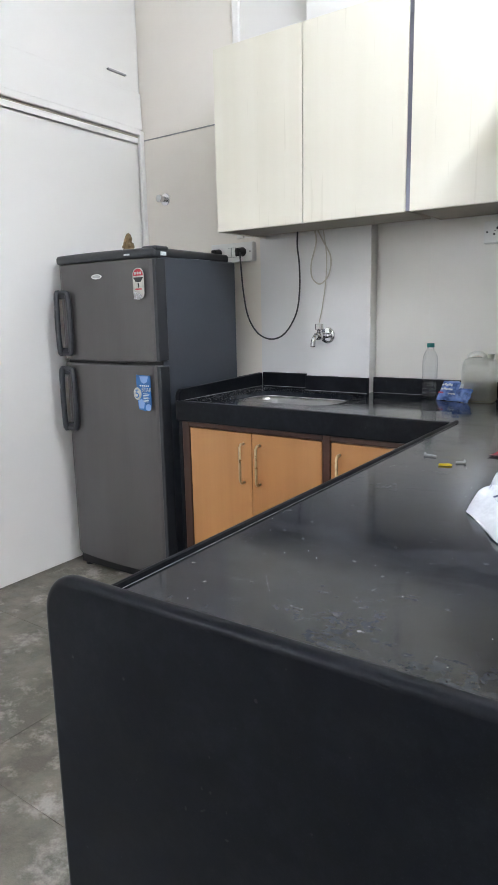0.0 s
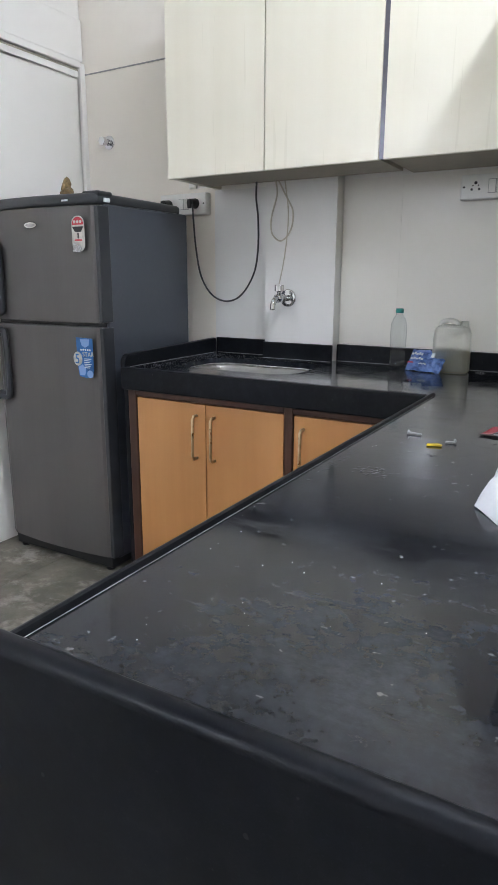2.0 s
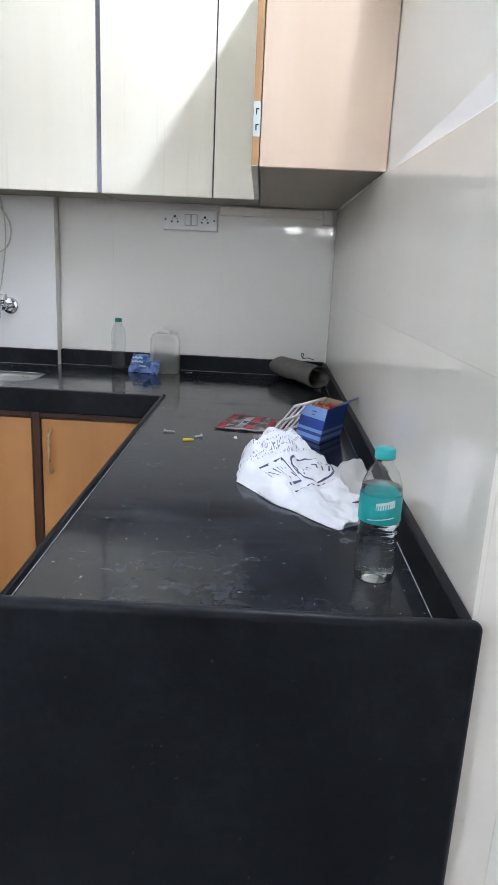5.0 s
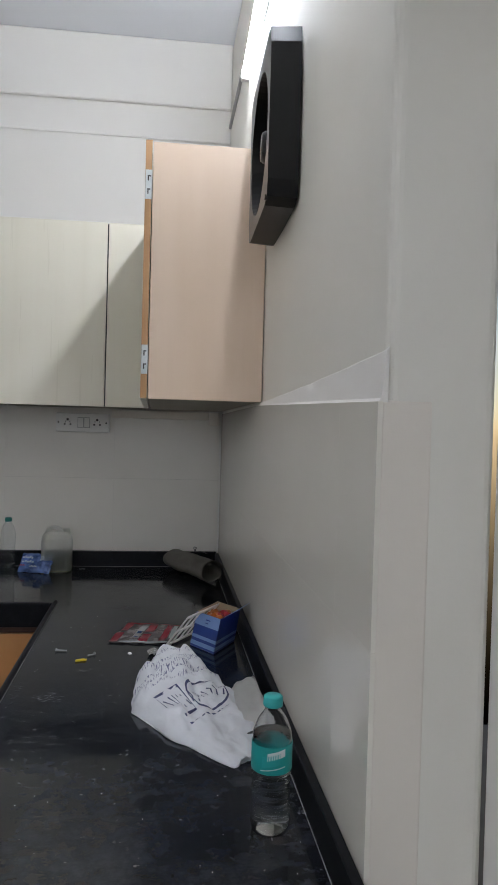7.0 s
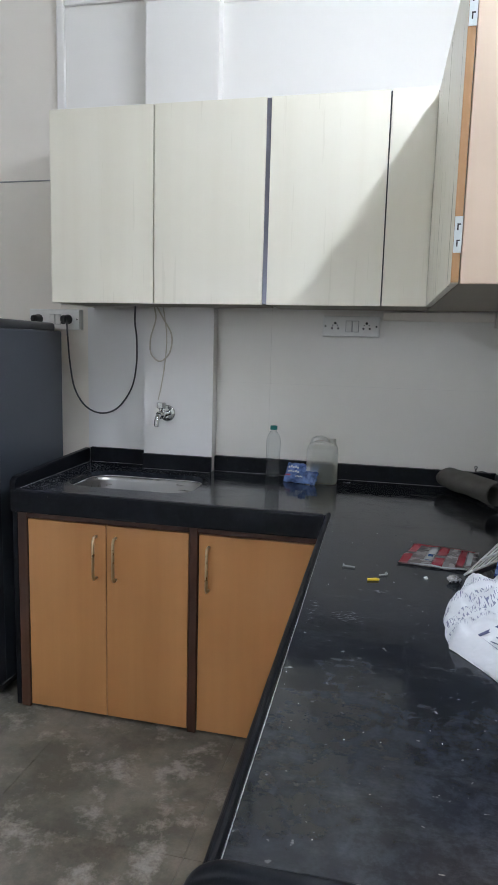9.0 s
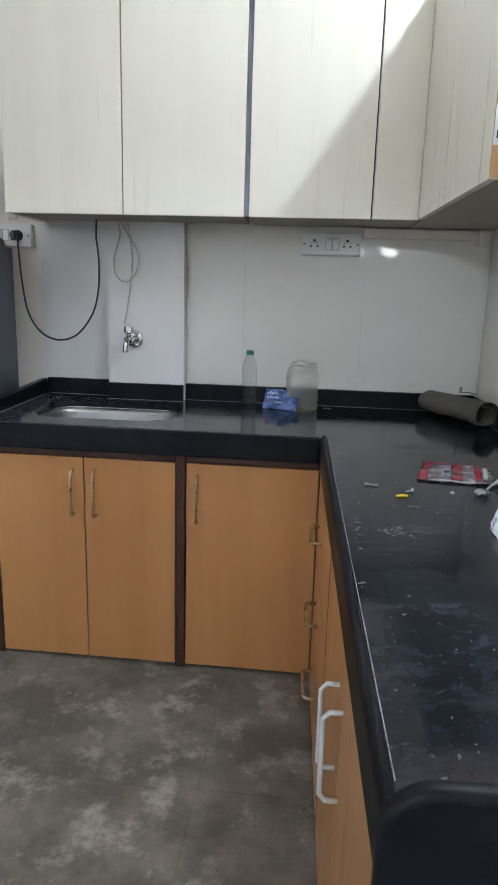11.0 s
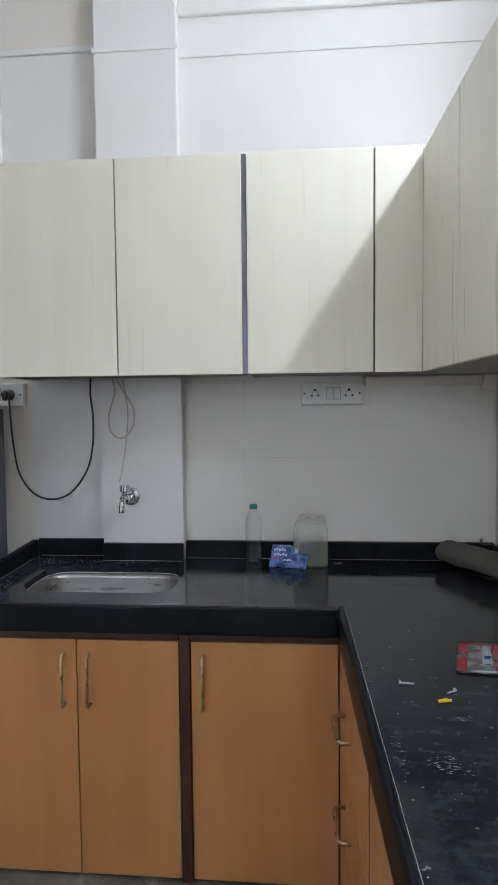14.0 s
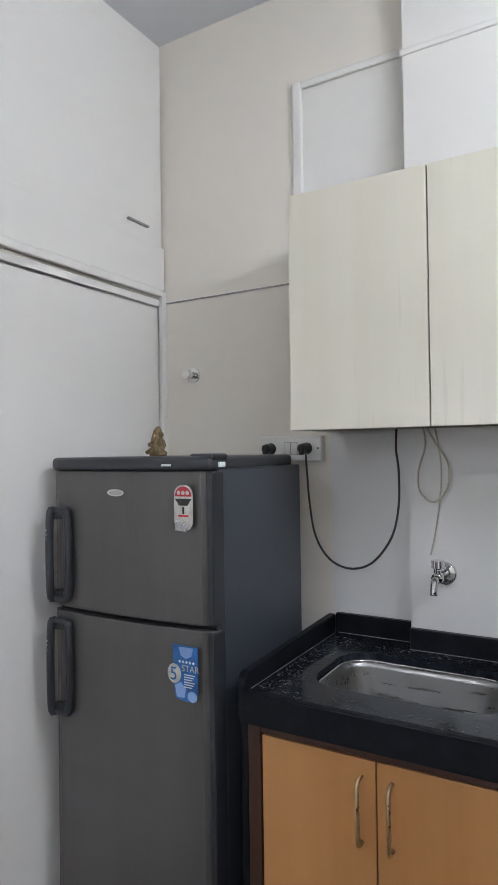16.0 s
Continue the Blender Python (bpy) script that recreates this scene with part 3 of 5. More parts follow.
def sink():
    s = thing("sink", "rounded stainless steel sink bowl set in granite", "sink")
    bm = bmesh.new()
    rings = []
    cx, cy = -1.204, 2.445
    spec = ((1.05, -0.026, 1.06), (0.99, -0.0255, 0.99), (0.978, -0.027, 0.975), (0.965, -0.04, 0.955), (0.93, -0.13, 0.91), (0.86, -0.165, 0.82), (0.5, -0.172, 0.5), (0.1, -0.175, 0.12))
    for sx, dz, sy in spec:
        rings.append([bm.verts.new((cx + (x - cx) * sx, cy + (y - cy) * sy, TOP + dz)) for x, y in HOLE])
    for a, b in zip(rings, rings[1:]):
        for j in range(len(HOLE)):
            k = (j + 1) % len(HOLE)
            bm.faces.new((a[j], a[k], b[k], b[j]))
    bm.faces.new(rings[-1])
    bmesh.ops.recalc_face_normals(bm, faces=bm.faces)
    for f in bm.faces:
        if f.calc_center_median().z < TOP - 0.16 and f.normal.z < 0:
            f.normal_flip()
    part("bowl", bm, STEEL, s, smooth=True)
    lip = [(cx + (x - cx) * 0.985, cy + (y - cy) * 0.985, TOP - 0.0215) for x, y in HOLE]
    part("rim", tube(lip + lip[:1], 0.0035, 6), CHROME, s, "bright worn steel rim", smooth=True)
    part("drain", lathe([(0, 0.002), (0.028, 0.003), (0.036, 0.0), (0.036, -0.01)], 24, (cx, cy, TOP - 0.172)), CHROME, s, smooth=True)


sink()


# ---- base cabinets ----
def bar_handle(parent, at, length, axis, out, mat, r=0.0052, reach=0.028):
    """A bowed bar handle. axis: the way the bar runs; out: the way it stands off."""
    at, ax, o = Vector(at), Vector(axis), Vector(out)
    h = length / 2
    pts = [at - ax * h, at - ax * h + o * reach * 0.7, at - ax * h * 0.86 + o * reach, at + ax * h * 0.86 + o * reach, at + ax * h + o * reach * 0.7, at + ax * h]
    return part("handle", tube(pts, r, 8), mat, parent, smooth=True)


def sink_cabinet():
    c = thing("sink_cabinet", "beech laminate cabinet with two closed doors under the sink", "cabinet")
    part("body", box(-1.545, -0.915, DOOR_Y + 0.02, 2.74, 0.0, 0.62), INSIDE, c)
    part("frame", box(-1.560, -1.523, DOOR_Y - 0.004, DOOR_Y + 0.02, 0.0, 0.741, 0.003), BROWN, c)
    part("frame", box(-1.523, -0.917, DOOR_Y - 0.004, DOOR_Y + 0.02, 0.720, 0.741, 0.003), BROWN, c)
    for a, b, hx in ((-1.519, -1.2205, -1.256), (-1.2175, -0.919, -1.182)):
        d = part("door", box(a, b, DOOR_Y - 0.002, DOOR_Y + 0.016, 0.012, 0.716, 0.0015), BEECH, c)
        bar_handle(d, (hx, DOOR_Y - 0.002, 0.601), 0.15, (0, 0, 1), (0, -1, 0), BRASS)


def corner_cabinet():
    c = thing("corner_cabinet", "beech laminate cabinet with one closed door", "cabinet")
    part("body", box(-0.913, -0.44, DOOR_Y + 0.02, 2.74, 0.0, 0.739), INSIDE, c)
    part("frame", box(-0.917, -0.886, DOOR_Y - 0.004, DOOR_Y + 0.02, 0.0, 0.741, 0.003), BROWN, c)
    part("frame", box(-0.886, -0.462, DOOR_Y - 0.004, DOOR_Y + 0.02, 0.720, 0.741, 0.003), BROWN, c)
    part("frame", box(-0.462, -0.452, DOOR_Y - 0.004, DOOR_Y + 0.02, 0.0, 0.741, 0.002), BROWN, c)
    d = part("door", box(-0.882, -0.465, DOOR_Y - 0.002, DOOR_Y + 0.016, 0.012, 0.716, 0.0015), BEECH, c)
    bar_handle(d, (-0.848, DOOR_Y - 0.002, 0.601), 0.15, (0, 0, 1), (0, -1, 0), BRASS)


def drawer_cabinet():
    c = thing("drawer_cabinet", "beech laminate drawer unit with three closed drawers", "cabinet")
    part("body", box(ARM_X + 0.02, 0.12, 1.52, 2.16, 0.0, 0.745), INSIDE, c)
    part("frame", box(ARM_X - 0.004, ARM_X + 0.02, 1.515, 2.162, 0.715, 0.752, 0.003), BROWN, c)
    part("frame", box(ARM_X - 0.002, ARM_X + 0.02, 1.508, 1.522, 0.0, 0.715, 0.003), BROWN, c)
    for a, b in ((0.01, 0.225), (0.231, 0.455), (0.461, 0.711)):
        d = part("drawer", box(ARM_X - 0.002, ARM_X + 0.016, 1.526, 2.155, a, b, 0.0015), BEECH, c)
        bar_handle(d, (ARM_X - 0.002, 1.93, (a + b) / 2 + 0.01), 0.14, (0, 1, 0), (-1, 0, 0), BRASS, 0.005, 0.030)
    return c


def arm_cabinet():
    c = thing("door_cabinet", "beech laminate cabinet with two closed doors", "cabinet")
    part("body", box(ARM_X + 0.02, 0.12, 0.65, 1.505, 0.0, 0.745), INSIDE, c)
    part("frame", box(ARM_X - 0.004, ARM_X + 0.02, 0.648, 1.513, 0.715, 0.752, 0.003), BROWN, c)
    part("frame", box(ARM_X - 0.002, ARM_X + 0.02, 0.648, 0.70, 0.0, 0.715, 0.003), BROWN, c)
    for a, b, hy in ((0.704, 1.102, 1.065), (1.106, 1.504, 1.145)):
        d = part("door", box(ARM_X - 0.002, ARM_X + 0.016, a, b, 0.012, 0.711, 0.0015), BEECH, c)
        bar_handle(d, (ARM_X - 0.002, hy, 0.54), 0.16, (0, 0, 1), (-1, 0, 0), PALE, 0.0045, 0.030)
    return c


for make in (sink_cabinet, corner_cabinet, drawer_cabinet, arm_cabinet):
    make()


# ---- wall cabinets ----
def wall_cabinet(label, x0, x1, doors):
    c = thing("wall_cabinet", label, "cabinet", group="wall cabinets")
    part("body", box(x0 + 0.003, x1 - 0.003, UP_Y + 0.02, NORTH - 0.006 if x0 > PIL_B else PIL_Y - 0.002, UZ0 + 0.004, UZ1 - 0.004), INSIDE, c)
    for a, b in doors:
        part("door", box(a, b, UP_Y, UP_Y + 0.018, UZ0, UZ1, 0.0012), LAM, c)
    return c


a_cab = wall_cabinet("cream wood-grain laminate wall cabinet with two doors", -1.558, -0.741, ((-1.558, -1.1505), (-1.1465, -0.7425)))
part("side", box(-1.558, -1.540, UP_Y + 0.0185, NORTH_L - 0.007, UZ0 + 0.001, UZ1 - 0.001, 0.001), LAM, a_cab)
part("strip", box(-0.7415, -0.7265, UP_Y + 0.006, UP_Y + 0.02, UZ0 + 0.002, UZ1 - 0.002), ALU, a_cab, "grey aluminium strip between the doors")
part("dark_gap", box(-1.1503, -1.1467, UP_Y + 0.012, UP_Y + 0.0185, UZ0 + 0.002, UZ1 - 0.002), BLACK, a_cab)
b_cab = wall_cabinet("cream wood-grain laminate wall cabinet with door and filler", -0.726, -0.164, ((-0.7255, -0.3315), (-0.3265, -0.1815)))
part("dark_gap", box(-0.3312, -0.3268, UP_Y + 0.01, UP_Y + 0.0185, UZ0 + 0.002, UZ1 - 0.002), BLACK, b_cab)

s_cab = thing("side_cabinet", "cream laminate wall cabinet with pale pink wooden end", "cabinet", group="wall cabinets")
part("body", box(-0.160, upper_x(1.67) - 0.002, 1.672, UP_Y + 0.3, UZ0 + 0.002, UZ1 - 0.026), INSIDE, s_cab)
part("end_panel", box(-0.161, upper_x(1.66) - 0.002, 1.652, 1.670, UZ0, UZ1 - 0.022, 0.0012), PINK, s_cab, "pale pink wood-grain end panel")
part("door", box(-0.181, -0.1635, 2.025, UP_Y - 0.001, UZ0, UZ1 - 0.018, 0.001), LAM, s_cab)
dr = part("door", box(-0.181, -0.1635, 1.651, 2.022, UZ0, UZ1 - 0.018, 0.001), LAM, s_cab)
part("edge_band", box(-0.1805, -0.1640, 1.6485, 1.6508, UZ0 + 0.002, UZ1 - 0.020), EDGE, dr, "raw brown wooden door edge")
for z in (1.590, 2.042):
    hg = part("hinge", box(-0.1800, -0.1630, 1.6465, 1.6484, z - 0.038, z + 0.038, 0.0008), PALE, dr, "pale metal hinge leaf")
    for dz in (-0.018, 0.016):
        part("screw", box(-0.1745, -0.1715, 1.6455, 1.6464, z + dz - 0.007, z + dz + 0.007), BLACK, hg)
        part("screw", box(-0.1715, -0.167, 1.6455, 1.6464, z + dz + 0.004, z + dz + 0.007), BLACK, hg)
bat = thing("wall_batten", "cream wooden batten under the wall cabinets", "batten")
part("rail", box(-0.32, 0.09, NORTH - 0.035, NORTH - 0.006, 1.452, 1.486, 0.003), CREAM, bat)
part("block", box(0.092, 0.132, NORTH - 0.045, NORTH - 0.006, 1.43, 1.486, 0.003), CREAM, bat)


# ---- fridge ----
def bowed(w, z0, z1, depth, bow, r=0.014):
    """A door slab whose front bows out; back at y = 0, front towards -y."""
    n = 18
    pts = [(0.0, 0.0)]
    for k in range(n + 1):
        u = k / n
        e = min(u, 1 - u) * w
        soft = r - math.sqrt(max(r * r - max(r - e, 0) ** 2, 0)) if e < r else 0.0
        pts.append((u * w, -(depth + bow * (1 - (2 * u - 1) ** 2) - soft)))
    pts.append((w, 0.0))
    return prism(pts, z0, z1, "z", 0.003)


def sticker(name, outline, mat, parent, label, y):
    return part(name, prism(outline, y - 0.0012, y, "y"), mat, parent, label)


def fridge():
    f = thing("fridge", "dark silver two-door fridge with worn stickers beside the worktop", "fridge", (-2.238, 2.172, 0), 0.8)
    W = 0.588
    part("body", box(0.004, W - 0.002, 0.0, 0.50, 0.05, 1.385, 0.008), FRIDGE_SIDE, f, "blue-grey painted fridge body")
    part("plinth", box(0.02, W - 0.02, -0.02, 0.48, 0.012, 0.06, 0.004), BLACK, f)
    for x in (0.05, W - 0.05):
        part("foot", cyl(0.018, 0.018, (x, 0.0, 0.0), (x, 0.0, 0.02), 12), BLACK, f)
    part("gasket", box(0.012, W - 0.010, -0.006, 0.0, 0.06, 1.38), BLACK, f)
    lower = part("lower_door", bowed(W, 0.06, 0.958, 0.022, 0.022), FRIDGE, f)
    lower.location.y = -0.006
    upper = part("upper_door", bowed(W, 0.972, 1.378, 0.022, 0.022), FRIDGE, f)
    upper.location.y = -0.006
    for base, z0, z1 in ((lower, 0.064, 0.955), (upper, 0.975, 1.376)):
        part("edge_trim", box(W - 0.016, W + 0.0035, -0.029, 0.030, z0, z1, 0.004), FRIDGE_CAP, base, "dark plastic door edge")
    cap = prism([(0.0, 0.48), (0.0, -0.02)] + [(u / 12 * W, -(0.034 + 0.026 * (1 - (u / 6 - 1) ** 2))) for u in range(0, 13)] + [(W, -0.02), (W, 0.10), (W - 0.02, 0.48)], 1.379, 1.418, "z", 0.014, 3)
    part("top_cover", cap, FRIDGE_CAP, f, "dark grey plastic top cover", smooth=True)
    part("hinge_cover", box(W - 0.075, W + 0.003, -0.03, 0.05, 1.405, 1.425, 0.009, 3), FRIDGE_CAP, f)
    part("hinge_label", box(W - 0.012, W + 0.0055, 0.0, 0.03, 1.388, 1.402, 0.002), PALE, f, "pale worn hinge tag")
    for base, z0, z1 in ((upper, 1.0, 1.258), (lower, 0.665, 0.93)):
        zm = (z0 + z1) / 2
        hz = (z1 - z0) / 2
        xa, xb = 0.030, 0.090
        pts = []
        for x, z in ((xa + 0.01, zm - hz), (xa, zm - hz * 0.85), (xa, zm + hz * 0.85), (xa + 0.01, zm + hz), (xb - 0.01, zm + hz), (xb, zm + hz * 0.85), (xb + 0.004, zm), (xb, zm - hz * 0.85), (xb - 0.01, zm - hz)):
            pts.append((x, -0.062 if x < 0.04 else -0.050, z))
        pts.append(pts[0])
        h = part("handle", tube(smooth_line(pts, 5), 0.0125, 8, 1.0), FRIDGE_CAP, base, "dark grey plastic loop handle", smooth=True)
        for z in (z0 + 0.012, z1 - 0.012):
            part("mount", box(xa + 0.004, xb - 0.004, -0.055, -0.03, z - 0.012, z + 0.012, 0.004), FRIDGE_CAP, h)
        for k in range(3):
            part("dot", lathe([(0, 0), (0.0035, 0.0), (0.0035, 0.002)], 10), PALE, h).matrix_local = pose(xa - 0.004, -0.0745, z1 - 0.055 - 0.013 * k, 90)
    y = -0.0495
    part("badge", prism([(0.282 + 0.031 * math.cos(2 * math.pi * k / 24), 1.318 + 0.0105 * math.sin(2 * math.pi * k / 24)) for k in range(24)], y - 0.004, y, "y", 0.001), CHROME, upper, "small oval chrome badge")
    part("badge_inset", prism([(0.282 + 0.024 * math.cos(2 * math.pi * k / 24), 1.318 + 0.0065 * math.sin(2 * math.pi * k / 24)) for k in range(24)], y - 0.005, y - 0.004, "y"), GREY, upper)
    part("cover_mark", box(0.40, 0.47, -0.0535, -0.046, 1.392, 1.398), PALE, f, "small pale lettering bar")
    # energy label on the upper door
    yu = -0.043
    en = sticker("energy_label", rounded(0.434, 0.494, 1.222, 1.342, 0.025), STICK_W, upper, "worn white and red energy label", yu)
    en.location.x = 0.046
    part("band", prism([(0.440, 1.312)] + [(0.464 + 0.027 * math.cos(radians(a)), 1.312 + 0.027 * math.sin(radians(a))) for a in range(180, -1, -20)], yu - 0.002, yu - 0.0013, "y"), STICK_R, en)
    for x in (0.450, 0.464, 0.478):
        part("star", prism([(x + 0.006 * math.cos(radians(72 * k + 18)), 1.322 + 0.006 * math.sin(radians(72 * k + 18))) for k in range(5)], yu - 0.003, yu - 0.0021, "y"), STICK_W, en)
    part("band", prism([(0.437, 1.306), (0.491, 1.306), (0.478, 1.288), (0.450, 1.288)], yu - 0.002, yu - 0.0013, "y"), BLACK, en)
    part("band", box(0.447, 0.481, yu - 0.002, yu - 0.0013, 1.258, 1.263), STICK_R, en)
    part("band", box(0.461, 0.467, yu - 0.002, yu - 0.0013, 1.266, 1.284), BLACK, en)
    part("torn_foil", prism([(0.436, 1.222), (0.470, 1.219), (0.480, 1.236), (0.466, 1.246), (0.455, 1.242), (0.448, 1.252), (0.438, 1.250)], yu - 0.0022, yu - 0.0013, "y"), FOIL, en)
    # blue label on the lower door
    bl = sticker("blue_label", [(0.425, 0.92), (0.505, 0.918), (0.506, 0.80), (0.498, 0.776), (0.470, 0.772), (0.434, 0.778), (0.428, 0.82)], STICK_B, lower, "torn blue label with white number and lettering", yu)
    bl.location.x = 0.044
    part("swirl", prism([(0.445, 0.914), (0.492, 0.915), (0.486, 0.893), (0.468, 0.884), (0.452, 0.892)], yu - 0.002, yu - 0.0013, "y"), BLUE_L, bl)
    part("swirl", prism([(0.432, 0.812), (0.452, 0.822), (0.468, 0.806), (0.462, 0.782), (0.438, 0.782)], yu - 0.002, yu - 0.0013, "y"), BLUE_L, bl)
    part("seal", prism([(0.488 + 0.015 * math.cos(2 * math.pi * k / 16), 0.788 + 0.014 * math.sin(2 * math.pi * k / 16)) for k in range(16)], yu - 0.0025, yu - 0.0013, "y"), BLUE_L, bl)
    for k in range(5):
        part("star", prism([(0.448 + 0.011 * k + 0.004 * math.cos(radians(72 * j + 18)), 0.876 + 0.004 * math.sin(radians(72 * j + 18))) for j in range(5)], yu - 0.002, yu - 0.0013, "y"), PALE, bl)
    for k in range(6):
        part("bar", box(0.462, 0.496 - 0.004 * (k % 3), yu - 0.002, yu - 0.0013, 0.842 - 0.0065 * k, 0.8445 - 0.0065 * k), PALE, bl)
    disc = part("number_disc", prism([(0.430 + 0.022 * math.cos(2 * math.pi * k / 20), 0.842 + 0.026 * math.sin(2 * math.pi * k / 20)) for k in range(20)], yu - 0.0021, yu - 0.0013, "y"), STICK_W, bl)
    words(bl, "STAR", 0.024, (0.455, yu - 0.0028, 0.852), STICK_W)
    words(bl, "5", 0.05, (0.416, yu - 0.0030, 0.825), STICK_B)


def words(parent, text, size, at, mat, rx=90, rz=0):
    cu = bpy.data.curves.new("letters", 'FONT')
    cu.body, cu.size, cu.extrude = text, size, 0.0003
    tmp = bpy.data.objects.new("letters", cu)
    me = bpy.data.meshes.new_from_object(tmp)
    bpy.data.objects.remove(tmp)
    me.materials.clear()
    me.materials.append(mat)
    ob = new("lettering", me)
    ob.parent = parent
    ob.matrix_local = pose(*at, rx, 0, rz)
    return ob


fridge()


def figurine():
    """A small seated clay idol as one plain mesh."""
    bm = lathe([(0, 0), (0.026, 0.0), (0.028, 0.012), (0.02, 0.02), (0.024, 0.034), (0.021, 0.048), (0.013, 0.056), (0.017, 0.066), (0.013, 0.078), (0.009, 0.086), (0, 0.094)], 18)
    for a in (((-0.014, -0.004, 0.045), (-0.03, -0.016, 0.034)), ((0.014, -0.004, 0.045), (0.032, -0.014, 0.036)), ((-0.006, -0.018, 0.02), (-0.03, -0.022, 0.012)), ((0.006, -0.018, 0.02), (0.03, -0.022, 0.012)), ((0, -0.012, 0.066), (0.006, -0.024, 0.042)), ((-0.012, 0, 0.07), (-0.024, 0, 0.066)), ((0.012, 0, 0.07), (0.024, 0, 0.066))):
        merge(bm, cyl(0.008, 0.006, *a, 10))
    for v in bm.verts:
        v.co += 0.002 * noise.noise_vector(v.co * 90)
    ob = part("figurine", bm, CLAY, smooth=True, local=True)
    ob.location = (*plan(-1.968, 2.33), 1.418)
    ob.rotation_euler.z = radians(-20)
    tagged(ob, "small seated clay figurine standing on the fridge", "figurine")


figurine()


# ---- plumbing and electrics ----
def tap():
    t = thing("tap", "chrome bib tap on the wall above the sink", "tap", (-1.178, PIL_Y - 0.004, 1.058))
    part("flange", prism([(0.034 * math.cos(2 * math.pi * k / 28), 0.034 * math.sin(2 * math.pi * k / 28)) for k in range(28)], -0.012, 0.0, "y", 0.004), CHROME, t, smooth=True)
    part("pipe", cyl(0.012, 0.012, (0, -0.01, 0), (0, -0.075, 0), 16), CHROME, t, smooth=True)
    part("body", cyl(0.017, 0.015, (0, -0.055, 0), (0, -0.10, 0), 16), CHROME, t, smooth=True)
    part("spout", tube(smooth_line([(0, -0.09, 0), (0, -0.115, -0.004), (0, -0.128, -0.022), (0, -0.13, -0.042)], 5), 0.0105, 12), CHROME, t, smooth=True)
    part("stem", cyl(0.008, 0.008, (0, -0.08, 0.01), (0, -0.08, 0.03), 12), CHROME, t, smooth=True)
    pts = []
    for k in range(24):
        r = 0.019 if k % 4 < 2 else 0.0165
        pts.append((r * math.cos(2 * math.pi * k / 24), -0.08 + r * math.sin(2 * math.pi * k / 24)))
    part("knob", prism(pts, 0.026, 0.05, "z", 0.002), CHROME, t)


tap()


def stop_valve():
    v = thing("stop_valve", "small chrome stop valve stub on the cream wall", "valve", (-2.146, NORTH_L - 0.006, 1.725))
    part("flange", prism([(0.03 * math.cos(2 * math.pi * k / 20), 0.03 * math.sin(2 * math.pi * k / 20)) for k in range(20)], -0.008, 0, "y", 0.003), CHROME, v, smooth=True)
    part("stub", cyl(0.014, 0.012, (0, -0.006, 0), (0, -0.045, 0), 14), CHROME, v, smooth=True)
    part("cap", prism([(0.02 * math.cos(2 * math.pi * k / 6), 0.02 * math.sin(2 * math.pi * k / 6)) for k in range(6)], -0.055, -0.035, "y", 0.002), CHROME, v)


stop_valve()


def socket_board(label, x0, x1, z0, z1, y, plugs):
    s = thing("socket_board", label, "socket", ((x0 + x1) / 2, y, (z0 + z1) / 2), group="socket boards")
    w, h = (x1 - x0) / 2, (z1 - z0) / 2
    part("backbox", box(-w, w, -0.028, 0, -h, h, 0.003), PLASTIC, s)
    part("plate", box(-w + 0.001, w - 0.001, -0.036, -0.028, -h + 0.001, h - 0.001, 0.003), PLASTIC, s)
    for x in (-w + 0.012, w - 0.012):
        part("screw", cyl(0.0035, 0.0035, (x, -0.0365, 0), (x, -0.034, 0), 10), BLACK, s)
    for x in (-0.018, 0.008):
        part("switch", box(x, x + 0.021, -0.041, -0.036, -0.02, 0.02, 0.002), PLASTIC, s)
        part("gap", box(x - 0.002, x + 0.023, -0.0366, -0.0358, -0.022, 0.022), GREY, s)
    if plugs:
        for x in (-w * 0.62, w * 0.55):
            p = part("plug", cyl(0.021, 0.016, (x, -0.036, 0.0), (x, -0.075, 0.0), 16), BLACK, s, "black plug pushed in", smooth=False)
            part("grip", box(x - 0.008, x + 0.008, -0.085, -0.07, -0.022, 0.014, 0.004), BLACK, p)
    else:
        for cx in (-w * 0.55, w * 0.55):
            for dx, dz, r in ((0, 0.012, 0.0052), (-0.012, -0.008, 0.004), (0.012, -0.008, 0.004), (-0.009, 0.004, 0.0022), (0.009, 0.004, 0.0022)):
                part("pin_hole", cyl(r, r, (cx + dx, -0.0368, dz), (cx + dx, -0.034, dz), 10), BLACK, s)
    return s


socket_board("white switchboard with two black plugs above the fridge", -1.836, -1.596, 1.393, 1.480, NORTH_L - 0.006, True)
socket_board("white socket and switch board on the tiles", -0.548, -0.328, 1.388, 1.468, NORTH - 0.006, False)

